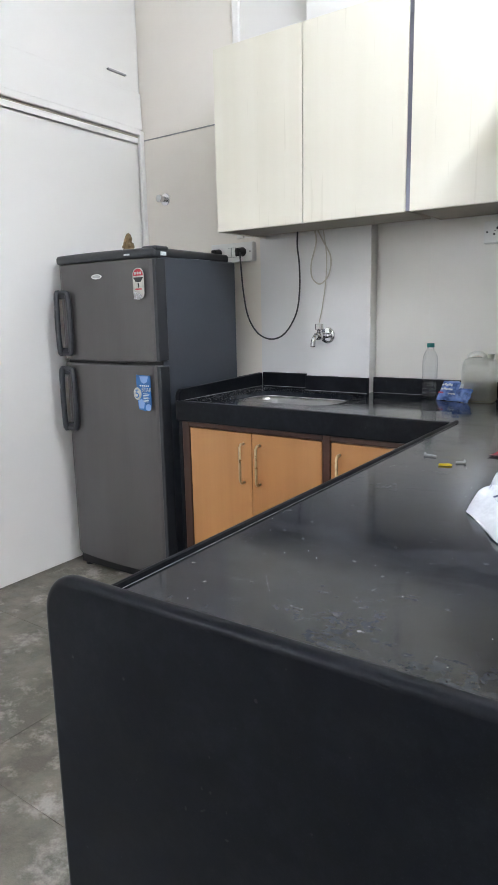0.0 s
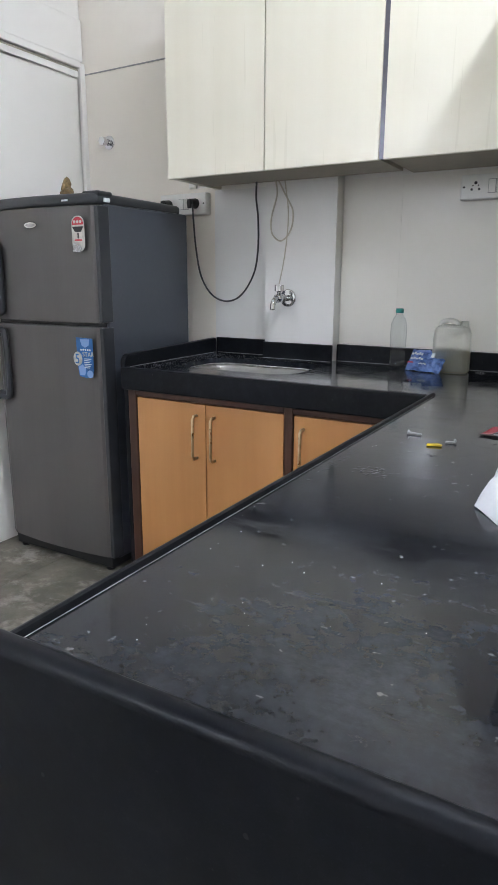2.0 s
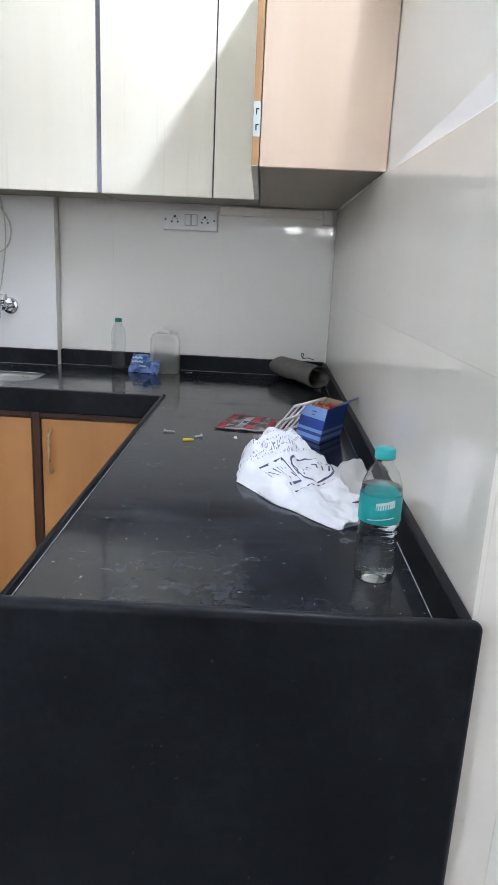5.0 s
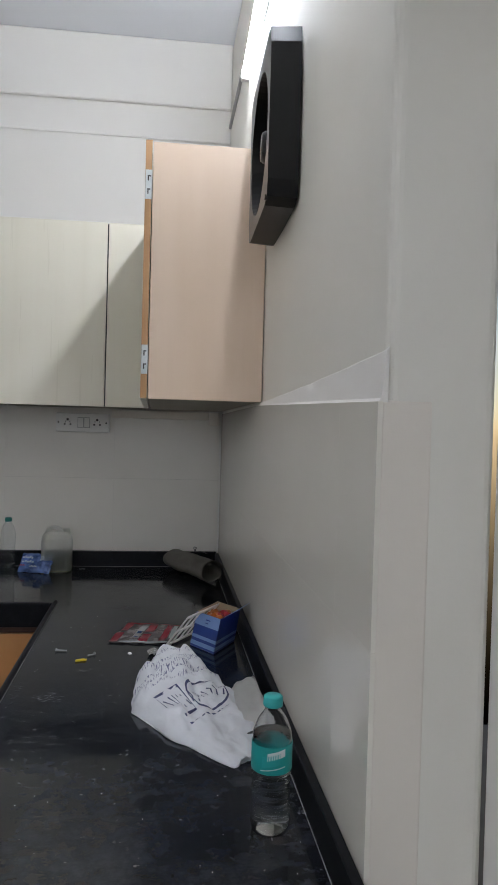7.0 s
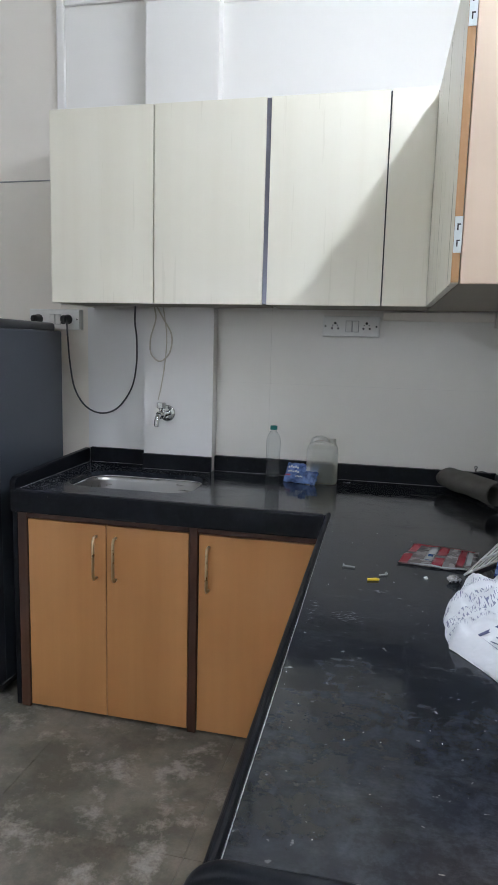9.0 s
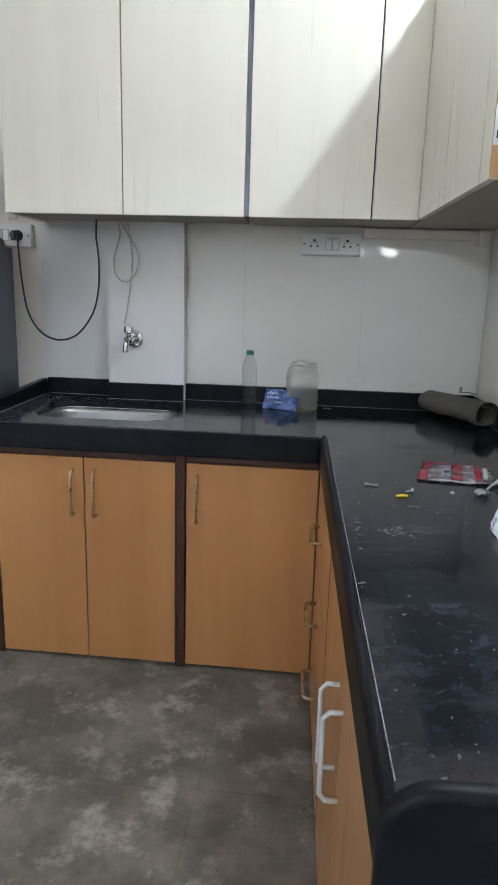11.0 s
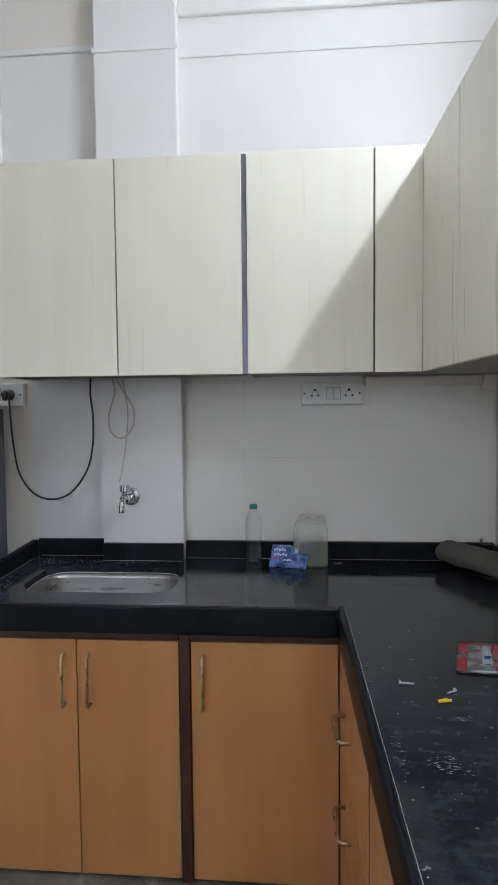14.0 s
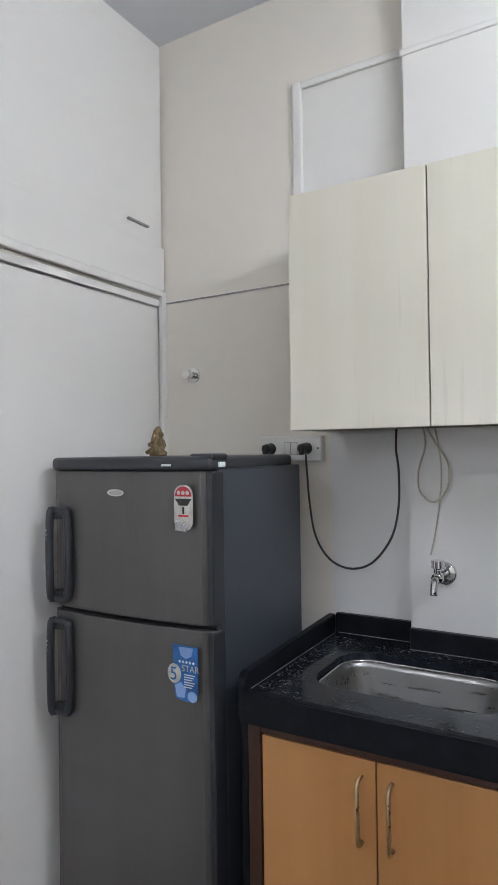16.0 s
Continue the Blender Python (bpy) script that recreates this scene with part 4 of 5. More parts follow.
cab = thing("power_cable", "dark flex hanging in a loop below the wall cabinet", "cable")
part("flex", tube(smooth_line([(-1.635, 2.712, 1.43), (-1.632, 2.715, 1.36), (-1.628, 2.725, 1.25), (-1.615, 2.742, 1.14), (-1.57, 2.755, 1.065), (-1.50, 2.762, 1.038), (-1.42, 2.752, 1.065), (-1.35, 2.735, 1.15), (-1.318, 2.712, 1.25), (-1.312, 2.70, 1.36), (-1.318, 2.695, 1.43), (-1.314, 2.69, 1.492)], 6), 0.0038, 8), WIRE_B, cab, smooth=True)
loop = thing("cream_cable", "cream flex looped and hanging by the tap", "cable")
part("flex", tube(smooth_line([(-1.235, 2.70, 1.492), (-1.228, 2.698, 1.44), (-1.25, 2.696, 1.36), (-1.245, 2.694, 1.30), (-1.205, 2.692, 1.272), (-1.165, 2.695, 1.31), (-1.16, 2.70, 1.38), (-1.195, 2.705, 1.44), (-1.225, 2.708, 1.49)], 7), 0.0032, 8), WIRE_W, loop, smooth=True)
part("flex", tube(smooth_line([(-1.20, 2.71, 1.49), (-1.185, 2.712, 1.38), (-1.19, 2.712, 1.28), (-1.205, 2.712, 1.18), (-1.22, 2.71, 1.11)], 6), 0.0024, 8), WIRE_W, loop, smooth=True)


def exhaust_fan():
    f = thing("exhaust_fan", "dusty black exhaust fan mounted on the wall", "fan", (upper_x(1.385), 1.385, 2.050))
    h = 0.180
    bm = bmesh.new()
    n = 48
    sq, ci, dp = [], [], []
    for k in range(n):
        a = 2 * math.pi * k / n
        c, s = math.cos(a), math.sin(a)
        m = (h - 0.004) / max(abs(c), abs(s))
        m = min(m, h * 1.32)
        sq.append(bm.verts.new((-0.062, c * m, s * m)))
        ci.append(bm.verts.new((-0.062, c * 0.148, s * 0.148)))
        dp.append(bm.verts.new((-0.006, c * 0.140, s * 0.140)))
    wall_ring = [bm.verts.new((0, v.co.y * 1.02, v.co.z * 1.02)) for v in sq]
    for k in range(n):
        j = (k + 1) % n
        bm.faces.new((sq[k], sq[j], ci[j], ci[k]))
        bm.faces.new((ci[k], ci[j], dp[j], dp[k]))
        bm.faces.new((wall_ring[k], wall_ring[j], sq[j], sq[k]))
    bm.faces.new(dp)
    bmesh.ops.recalc_face_normals(bm, faces=bm.faces)
    part("housing", bm, FAN, f)
    part("motor", lathe([(0, 0.05), (0.03, 0.048), (0.038, 0.035), (0.04, 0.0)], 24), DUSTY, f, smooth=True).matrix_local = pose(-0.008, 0, 0, 0, -90, 0)
    for k in range(5):
        bl = bmesh.new()
        a0 = 72 * k
        ring = []
        for r, wd in ((0.035, 18), (0.085, 22), (0.130, 24)):
            for s, dx in ((-1, -0.018), (1, -0.036)):
                a = radians(a0 + s * wd)
                ring.append(bl.verts.new((dx, r * math.cos(a), r * math.sin(a))))
        bl.faces.new((ring[0], ring[1], ring[3], ring[2]))
        bl.faces.new((ring[2], ring[3], ring[5], ring[4]))
        bmesh.ops.solidify(bl, geom=list(bl.faces), thickness=0.002)
        part("blade", bl, DUSTY, f)
    for y, z in ((-h + 0.02, -h + 0.012),):
        part("screw", cyl(0.006, 0.006, (-0.066, y, z), (-0.06, y, z), 10), BLACK, f)


exhaust_fan()
tagged(part("wall_bracket", box(WEST + 0.008, WEST + 0.022, 2.57, 2.69, 2.294, 2.302, 0.002), GREY), "thin grey metal strip on the white wall", "bracket")


# ---- things on the worktop ----
def bottle(label, at, h, r, cap_mat, water, band):
    b = thing("water_bottle", label, "bottle", at, group="water bottles")
    prof = [(0, 0.004), (r * 0.55, 0.001), (r * 0.92, 0.002), (r, 0.012)]
    ribs = 7
    for k in range(ribs):
        z = 0.02 + k * (h * 0.40 / ribs)
        prof += [(r, z), (r * 0.94, z + h * 0.2 / ribs), (r, z + h * 0.36 / ribs)]
    z = 0.02 + h * 0.40
    prof += [(r, z + 0.004), (r, h * 0.68), (r * 0.96, h * 0.74), (r * 0.72, h * 0.83), (r * 0.45, h * 0.885), (r * 0.4, h * 0.90), (r * 0.4, h * 0.925), (r * 0.46, h * 0.93), (r * 0.4, h * 0.937), (r * 0.4, h * 0.955)]
    shell = lathe(prof + [(max(q - 0.0007, 0.0), zz + (0.0006 if zz < 0.02 else 0.0)) for q, zz in reversed(prof)], 32)
    part("shell", shell, PET, b, "clear ribbed plastic", smooth=True).visible_shadow = False
    part("cap", lathe([(r * 0.36, h * 0.925), (r * 0.49, h * 0.925), (r * 0.5, h * 0.94), (r * 0.48, h * 0.993), (r * 0.42, h), (0, h)], 24), cap_mat, b, smooth=True)
    if water:
        level = h * water
        w = [(max(q - 0.0014, 0), zz + 0.0015) for q, zz in prof if zz < level]
        w.append((w[-1][0], level))
        w.append((0, level))
        part("water", lathe(w, 32), WATER, b, "clear water", smooth=True).visible_shadow = False
    if band:
        z0, z1 = h * 0.47, h * 0.67
        lab = part("label", lathe([(r + 0.0006, z0), (r + 0.0009, z0 + 0.001), (r + 0.0009, z1 - 0.001), (r + 0.0006, z1)], 36), TEAL_L, b, "teal paper label", smooth=True)
        for a0, a1, za, zb in ((-125, -75, 0.52, 0.60), (-110, -60, 0.575, 0.63), (-130, -60, 0.495, 0.503)):
            bm = bmesh.new()
            n = 8
            ring = []
            for k in range(n + 1):
                a = radians(a0 + (a1 - a0) * k / n)
                sk = 0.006 * k / n
                ring.append((bm.verts.new(((r + 0.0016) * math.cos(a), (r + 0.0016) * math.sin(a), h * za + sk)), bm.verts.new(((r + 0.0016) * math.cos(a), (r + 0.0016) * math.sin(a), h * zb + sk))))
            for p, q in zip(ring, ring[1:]):
                bm.faces.new((p[0], q[0], q[1], p[1]))
            part("mark", bm, PALE if za != 0.52 else TEAL, lab)
    return b


bottle("clear water bottle with teal cap and teal label", (0.041, 0.836, TOP), 0.199, 0.0295, TEAL, 0.72, True)
bottle("clear bare water bottle with dark teal cap by the wall", (-0.726, 2.715, TOP), 0.208, 0.029, TEAL_D, 0.25, False)


def jug():
    j = thing("plastic_jug", "milky translucent plastic jug half full of pale liquid", "jug", (-0.522, 2.668, TOP), 4)
    w, d = 0.060, 0.042
    bm = bmesh.new()
    rings = []
    for s, z in ((0.9, 0.0), (1, 0.008), (1, 0.115), (0.97, 0.135), (0.86, 0.152), (0.62, 0.160)):
        rings.append([bm.verts.new((x * s, y * s, z)) for x, y in rounded(-w, w, -d, d, 0.022, 5)])
    for a, b in zip(rings, rings[1:]):
        for k in range(len(a)):
            n = (k + 1) % len(a)
            bm.faces.new((a[k], a[n], b[n], b[k]))
    bm.faces.new(rings[0][::-1])
    bm.faces.new(rings[-1])
    part("shell", bm, JUG, j, smooth=False).visible_shadow = False
    part("handle", tube(smooth_line([(-0.04, 0, 0.148), (-0.036, 0, 0.168), (-0.01, 0, 0.176), (0.012, 0, 0.168), (0.016, 0, 0.152)], 5), 0.008, 10), JUG, j, smooth=True)
    part("spout", lathe([(0.014, 0.15), (0.013, 0.172), (0.010, 0.174), (0.010, 0.15)], 16, (0.038, 0, 0)), JUG, j, smooth=True)
    lq = prism([(x * 0.975, y * 0.96) for x, y in rounded(-w, w, -d, d, 0.022, 5)], 0.002, 0.078, "z")
    part("liquid", lq, JUICE, j, "pale yellow liquid").visible_shadow = False


jug()


def pillow_pack(name, label, category, at, rz, w, h, thick, mat, tilt, crimp=0.012):
    p = thing(name, label, category, at, rz)
    bm = bmesh.new()
    n, m = 22, 16
    grid = {}
    for side in (-1, 1):
        for i in range(n + 1):
            for j in range(m + 1):
                u, v = i / n, j / m
                edge = (math.sin(math.pi * u) * math.sin(math.pi * v)) ** 0.55
                z = side * (thick * edge * (1 + 0.45 * noise.noise((u * 5 + side, v * 5, at[0] * 9))) + 0.0008)
                wob = 0.004 * noise.noise((u * 6, v * 6, 4))
                grid[side, i, j] = bm.verts.new(((u - 0.5) * w + wob, z, v * h + wob))
    for side in (-1, 1):
        for i in range(n):
            for j in range(m):
                q = [grid[side, i, j], grid[side, i + 1, j], grid[side, i + 1, j + 1], grid[side, i, j + 1]]
                bm.faces.new(q if side < 0 else q[::-1])
    b = part("pouch", bm, mat, p, smooth=True)
    b.matrix_local = pose(0, 0, 0.002, tilt, 0, 0)
    return p, b


sp, pouch = pillow_pack("foil_sachet", "crumpled blue foil sachet leaning on the jug", "sachet", (-0.605, 2.612, TOP), -14, 0.135, 0.085, 0.016, SACHET, -38)
for x, z, wd, hh, ma in ((-0.03, 0.052, 0.045, 0.012, PALE), (-0.025, 0.034, 0.05, 0.010, PALE), (0.03, 0.045, 0.014, 0.042, PALE), (-0.045, 0.018, 0.022, 0.008, STICK_R), (0.002, 0.016, 0.03, 0.007, PALE)):
    bm = bmesh.new()
    for q in range(5):
        xx = x - wd / 2 + wd * q / 5
        merge(bm, box(xx, xx + wd / 5 * 0.7, -0.0215, -0.0195, z + 0.002 * (q % 2), z + hh * (0.6 + 0.3 * (q % 2))))
    part("print", bm, ma, pouch)


def mesh_roll():
    r = thing("mesh_roll", "loosely rolled sheet of dark grey mesh in the corner", "mesh roll", (0.022, 2.545, TOP))
    bm = bmesh.new()
    a, b = Vector((-0.075, 0.135, 0.05)), Vector((0.075, -0.13, 0.048))
    d = (b - a).normalized()
    side = d.cross(Vector((0, 0, 1))).normalized()
    up = side.cross(d)
    n, turns = 26, 54
    rows_r = []
    for i in range(n + 1):
        u = i / n
        c = a + (b - a) * u
        row = []
        for j in range(turns + 1):
            ang = 2 * math.pi * 1.45 * j / turns + 0.9 + 0.25 * u
            rad = 0.030 + 0.021 * j / turns + 0.005 * noise.noise((u * 5, ang, 1.3))
            flat = 0.92 if math.sin(ang) < 0 else 1.0 - 0.12 * (1 - u)
            p = c + side * (rad * 1.14 * math.cos(ang)) + up * (rad * flat * math.sin(ang))
            p.z = max(p.z, 0.001)
            row.append(bm.verts.new(p))
        rows_r.append(row)
    for p, q in zip(rows_r, rows_r[1:]):
        for j in range(turns):
            bm.faces.new((p[j], p[j + 1], q[j + 1], q[j]))
    bmesh.ops.recalc_face_normals(bm, faces=bm.faces)
    bmesh.ops.solidify(bm, geom=list(bm.faces), thickness=0.0015)
    part("sheet", bm, CLOTH, r, smooth=True)
    part("tie", tube(smooth_line([(0.01, 0.02, 0.10), (0.015, 0.01, 0.118), (0.005, 0.0, 0.12), (0.012, -0.005, 0.104), (0.03, -0.02, 0.108), (0.055, -0.035, 0.104)], 5), 0.0016, 6), WIRE_B, r, smooth=True)


mesh_roll()


def carton():
    c = thing("open_carton", "small open blue carton with orange wrappers inside", "box", (0.0, 0.0, TOP))
    p0, p1, p2 = Vector((-0.030, 1.715, 0)), Vector((0.027, 1.632, 0)), Vector((0.094, 1.742, 0))
    ex, ey = p1 - p0, p2 - p1
    h = 0.088
    lean = Vector((0.018, 0.016, 0))

    def wall(a, b, z0, z1, t, mat, name, l0=None):
        d = (b - a).normalized()
        nrm = Vector((-d.y, d.x, 0)) * t
        bm = bmesh.new()
        v = [bm.verts.new(q) for q in (a + lean * (z0 / h) + Vector((0, 0, z0)), b + lean * (z0 / h) + Vector((0, 0, z0)), b + lean * (z1 / h) + Vector((0, 0, z1)), a + lean * (z1 / h) + Vector((0, 0, z1)))]
        w = [bm.verts.new(q.co + nrm) for q in v]
        for idx in ((0, 1, 2, 3), ):
            bm.faces.new([v[i] for i in idx])
            bm.faces.new([w[i] for i in idx][::-1])
        for i in range(4):
            bm.faces.new((v[i], w[i], w[(i + 1) % 4], v[(i + 1) % 4]))
        bmesh.ops.recalc_face_normals(bm, faces=bm.faces)
        return part(name, bm, mat, c)

    p3 = p0 + ey
    bm = bmesh.new()
    vs = [bm.verts.new(q + Vector((0, 0, 0.001))) for q in (p0, p1, p2, p3)]
    bm.faces.new(vs)
    bmesh.ops.solidify(bm, geom=list(bm.faces), thickness=0.001)
    part("bottom", bm, CARD, c)
    for a, b in ((p0, p1), (p1, p2), (p2, p3), (p3, p0)):
        outer = (a, b) in ((p0, p1), (p1, p2))
        wll = wall(a, b, 0.0, h, 0.0015, BLUE if outer else CARD, "side")
        if outer:
            d = (b - a).normalized()
            out = Vector((d.y, -d.x, 0)) * 0.0008
            wall(a + out, b + out, 0.006, 0.016, 0.0006, BLUE_L, "stripe")
            wall(a + out, b + out, 0.024, 0.032, 0.0006, BLUE_L, "stripe")
            if (a, b) == (p0, p1):
                wall(a + out, b + out, 0.058, h, 0.0006, BLUE_L, "stripe")
                mid = a + (b - a) * 0.45
                wall(mid + out * 2, mid + d * 0.018 + out * 2, 0.074, 0.0765, 0.0005, BLUE, "mark")
                wall(mid + out * 2, mid + d * 0.012 + out * 2, 0.066, 0.068, 0.0005, BLUE, "mark")
    # raised flap on the wall side
    fl = bmesh.new()
    q = [p1 + lean + Vector((0, 0, h)), p2 + lean + Vector((0, 0, h)), p2 + lean + Vector((0.034, -0.012, h + 0.026)), p1 + lean + Vector((0.046, -0.014, h + 0.028))]
    fl.faces.new([fl.verts.new(v) for v in q])
    bmesh.ops.solidify(fl, geom=list(fl.faces), thickness=0.0012)
    part("flap", fl, BLUE_L, c, "raised light blue flap")
    rnd = random.Random(4)
    for k in range(9):
        cpos = p0 + ex * rnd.uniform(0.25, 0.75) + ey * rnd.uniform(0.2, 0.8)
        bm = bmesh.new()
        bmesh.ops.create_icosphere(bm, subdivisions=2, radius=0.016)
        for v in bm.verts:
            v.co.x *= 1.4
            v.co += 0.005 * noise.noise_vector(v.co * 130 + Vector((k, 0, 0)))
        ob = part("wrapper", bm, ORANGE if k % 3 else RED, c, local=True)
        ob.matrix_local = Matrix.Translation(Vector((*plan(cpos.x, cpos.y), 0)) + lean + Vector((0, 0, 0.062 + 0.012 * rnd.random()))) @ Euler((rnd.random() * 6, rnd.random() * 6, rnd.random() * 6)).to_matrix().to_4x4()


carton()


def leaning_rack():
    c = thing("leaning_rack", "thin white slotted rack leaning on the carton", "rack", (0, 0, TOP))
    o = Vector((-0.100, 1.690, 0.0))
    u = Vector((0.060, -0.050, 0.095))
    v = Vector((0.094, 0.132, 0.002))
    nrm = u.cross(v).normalized()

    def sheet(a0, a1, b0, b1, off, th, mat, name, par):
        bm = bmesh.new()
        lo = [o + u * a + v * b + nrm * off for a, b in ((a0, b0), (a1, b0), (a1, b1), (a0, b1))]
        lv = [bm.verts.new(q) for q in lo]
        hv = [bm.verts.new(q + nrm * th) for q in lo]
        bm.faces.new(lv[::-1])
        bm.faces.new(hv)
        for i in range(4):
            bm.faces.new((lv[i], lv[(i + 1) % 4], hv[(i + 1) % 4], hv[i]))
        return part(name, bm, mat, par)

    for a in (0.0, 0.47, 0.93):
        sheet(a, a + 0.07, 0, 1, 0, 0.004, PLASTIC, "rail", c)
    for k in range(6):
        b = 0.96 * k / 5
        sheet(0.072, 0.468, b, b + 0.04, 0.0005, 0.003, PLASTIC, "rung", c)
        sheet(0.542, 0.928, b, b + 0.04, 0.0005, 0.003, PLASTIC, "rung", c)


leaning_rack()


def flat_packet():
    p = thing("snack_packet", "flat empty film packet with red print", "packet", (0, 0, TOP))
    a, b, c, d = (Vector(q) for q in ((-0.254, 1.731, 0), (-0.075, 1.712, 0), (-0.040, 1.887, 0), (-0.205, 1.922, 0)))
    def at(u, v, z=0.0):
        q = a.lerp(b, u).lerp(d.lerp(c, u), v)
        q.z = 0.004 + 0.005 * noise.noise((u * 4, v * 4, 2)) + z + 0.003 * math.sin(math.pi * u) * math.sin(math.pi * v)
        q.z = max(q.z, 0.0008 + z)
        return q

    def patch(u0, u1, v0, v1, z, mat, name, par, n=10):
        bm = bmesh.new()
        g = [[bm.verts.new(at(u0 + (u1 - u0) * i / n, v0 + (v1 - v0) * j / n, z)) for j in range(n + 1)] for i in range(n + 1)]
        for i in range(n):
            for j in range(n):
                bm.faces.new((g[i][j], g[i + 1][j], g[i + 1][j + 1], g[i][j + 1]))
        bmesh.ops.solidify(bm, geom=list(bm.faces), thickness=-0.0004)
        return part(name, bm, mat, par, smooth=True)

    s = patch(0, 1, 0, 1, 0.0, FILM, "film", p, 20)
    rnd = random.Random(2)
    for u0, u1, v0, v1, m in ((0.0, 0.12, 0.05, 0.45, PACK_RED), (0.02, 0.14, 0.55, 0.95, PACK_RED), (0.3, 0.42, 0.08, 0.92, PALE), (0.44, 0.58, 0.05, 0.40, PACK_RED), (0.44, 0.58, 0.5, 0.9, PACK_RED), (0.74, 0.84, 0.1, 0.9, PACK_RED), (0.86, 0.93, 0.3, 0.95, PALE), (0.06, 0.94, 0.93, 0.985, PACK_RED), (0.16, 0.9, 0.02, 0.06, PALE), (0.33, 0.40, 0.2, 0.5, STICK_B)):
        patch(u0, u1, v0, v1, 0.0008, m, "print", s, 5)


flat_packet()


def carrier_bag():
    g = thing("carrier_bag", "crumpled white plastic carrier bag with dark blue print", "bag", (0, 0, TOP))
    bm = bmesh.new()
    uvl = bm.loops.layers.uv.new("uv")
    n, m = 64, 44

    def place(u, v, side):
        """u: from the gathered far end (0) to the flat near edge (1); v: across."""
        left = [Vector((-0.115, 1.545, 0)), Vector((-0.172, 1.40, 0)), Vector((-0.176, 1.26, 0)), Vector((-0.085, 1.12, 0)), Vector((0.009, 1.017, 0))]
        right = [Vector((-0.055, 1.56, 0)), Vector((0.000, 1.47, 0)), Vector((0.035, 1.36, 0)), Vector((0.085, 1.24, 0)), Vector((0.092, 1.09, 0))]
        k = min(int(u * 4), 3)
        f = u * 4 - k
        a = left[k].lerp(left[k + 1], f)
        b = right[k].lerp(right[k + 1], f)
        p = a.lerp(b, v)
        hump = (0.070 * (1 - u) ** 0.9 + 0.007) * math.sin(math.pi * min(max(v, 0), 1)) ** 0.5 * min(1, u * 9 + 0.25)
        fold = 0.028 * (1 - 0.65 * u) * noise.noise((p.x * 26, p.y * 15, 1.5 + side)) + 0.009 * noise.noise((p.x * 60, p.y * 38, 7 + side))
        ridge = 0.016 * abs(noise.noise((p.x * 14 + p.y * 9, p.y * 5, 3))) * (1 - u)
        z = hump + (fold + ridge) * min(1, 4 * math.sin(math.pi * v) + 0.2)
        if side < 0:
            z *= 0.15
        p.z = max(z, 0.0006) + (0.0012 if side > 0 else 0)
        p.x += 0.006 * noise.noise((u * 9, v * 7, side))
        p.y += 0.008 * noise.noise((u * 8, v * 9, side + 5))
        return p

    grid = {(s, i, j): bm.verts.new(place(i / n, j / m, s)) for s in (-1, 1) for i in range(n + 1) for j in range(m + 1)}
    for s in (-1, 1):
        for i in range(n):
            for j in range(m):
                ids = ((i, j), (i + 1, j), (i + 1, j + 1), (i, j + 1))
                if s < 0:
                    ids = ids[::-1]
                fc = bm.faces.new([grid[s, a, b] for a, b in ids])
                for lp, (a, b) in zip(fc.loops, ids):
                    lp[uvl].uv = (a / n, b / m)
    sheet = part("film", bm, BAG, g, smooth=True)

    # loose handle corner that rises beside the film
    hb = bmesh.new()
    hn, hm = 16, 12
    hv = {}
    for i in range(hn + 1):
        for j in range(hm + 1):
            u, v = i / hn, j / hm
            base = Vector((0.020, 1.29, 0.018)).lerp(Vector((0.055, 1.045, 0.004)), u)
            tip = Vector((0.090, 1.35, 0.044)).lerp(Vector((0.098, 1.11, 0.038)), u)
            p = base.lerp(tip, v)
            p.z = max(p.z + 0.010 * noise.noise((u * 4, v * 4, 9)) + 0.012 * math.sin(math.pi * v), 0.0015)
            hv[i, j] = hb.verts.new(p)
    for i in range(hn):
        for j in range(hm):
            hb.faces.new((hv[i, j], hv[i + 1, j], hv[i + 1, j + 1], hv[i, j + 1]))
    bmesh.ops.solidify(hb, geom=list(hb.faces), thickness=0.0006)
    part("handle_flap", hb, PLASTIC, g, "loose white handle flap", smooth=True)
    sl = bmesh.new()
    ring = [sl.verts.new(place(0.93, 0.72, 1) + Vector((0.018 * math.cos(2 * math.pi * k / 14), 0.006 * math.sin(2 * math.pi * k / 14) + 0.010 * math.cos(2 * math.pi * k / 14), 0.006))) for k in range(14)]
    sl.faces.new(ring)
    bmesh.ops.solidify(sl, geom=list(sl.faces), thickness=0.001)
    part("slot", sl, BLACK, g, "dark punched handle slot")

    # printed emblem: two ring outlines and bars, laid on the film
    def ribbon(points, width, name):
        rb = bmesh.new()
        prev = None
        for k, (u, v) in enumerate(points):
            u2, v2 = points[min(k + 1, len(points) - 1)] if k + 1 < len(points) else points[k]
            u1, v1 = points[max(k - 1, 0)]
            du, dv = u2 - u1, v2 - v1
            ln_ = math.hypot(du, dv) or 1
            nu, nv = -dv / ln_ * width, du / ln_ * width
            q = (rb.verts.new(place(u + nu, v + nv, 1) + Vector((0, 0, 0.0014))), rb.verts.new(place(u - nu, v - nv, 1) + Vector((0, 0, 0.0014))))
            if prev:
                rb.faces.new((prev[0], q[0], q[1], prev[1]))
            prev = q
        bmesh.ops.recalc_face_normals(rb, faces=rb.faces)
        part(name, rb, INK, sheet)

    ribbon([(0.60 + 0.085 * math.cos(radians(a)), 0.62 + 0.20 * math.sin(radians(a))) for a in range(0, 361, 12)], 0.005, "print_ring")
    ribbon([(0.62, 0.16), (0.55, 0.14), (0.55, 0.38), (0.66, 0.40), (0.68, 0.24), (0.62, 0.16)], 0.005, "print_outline")
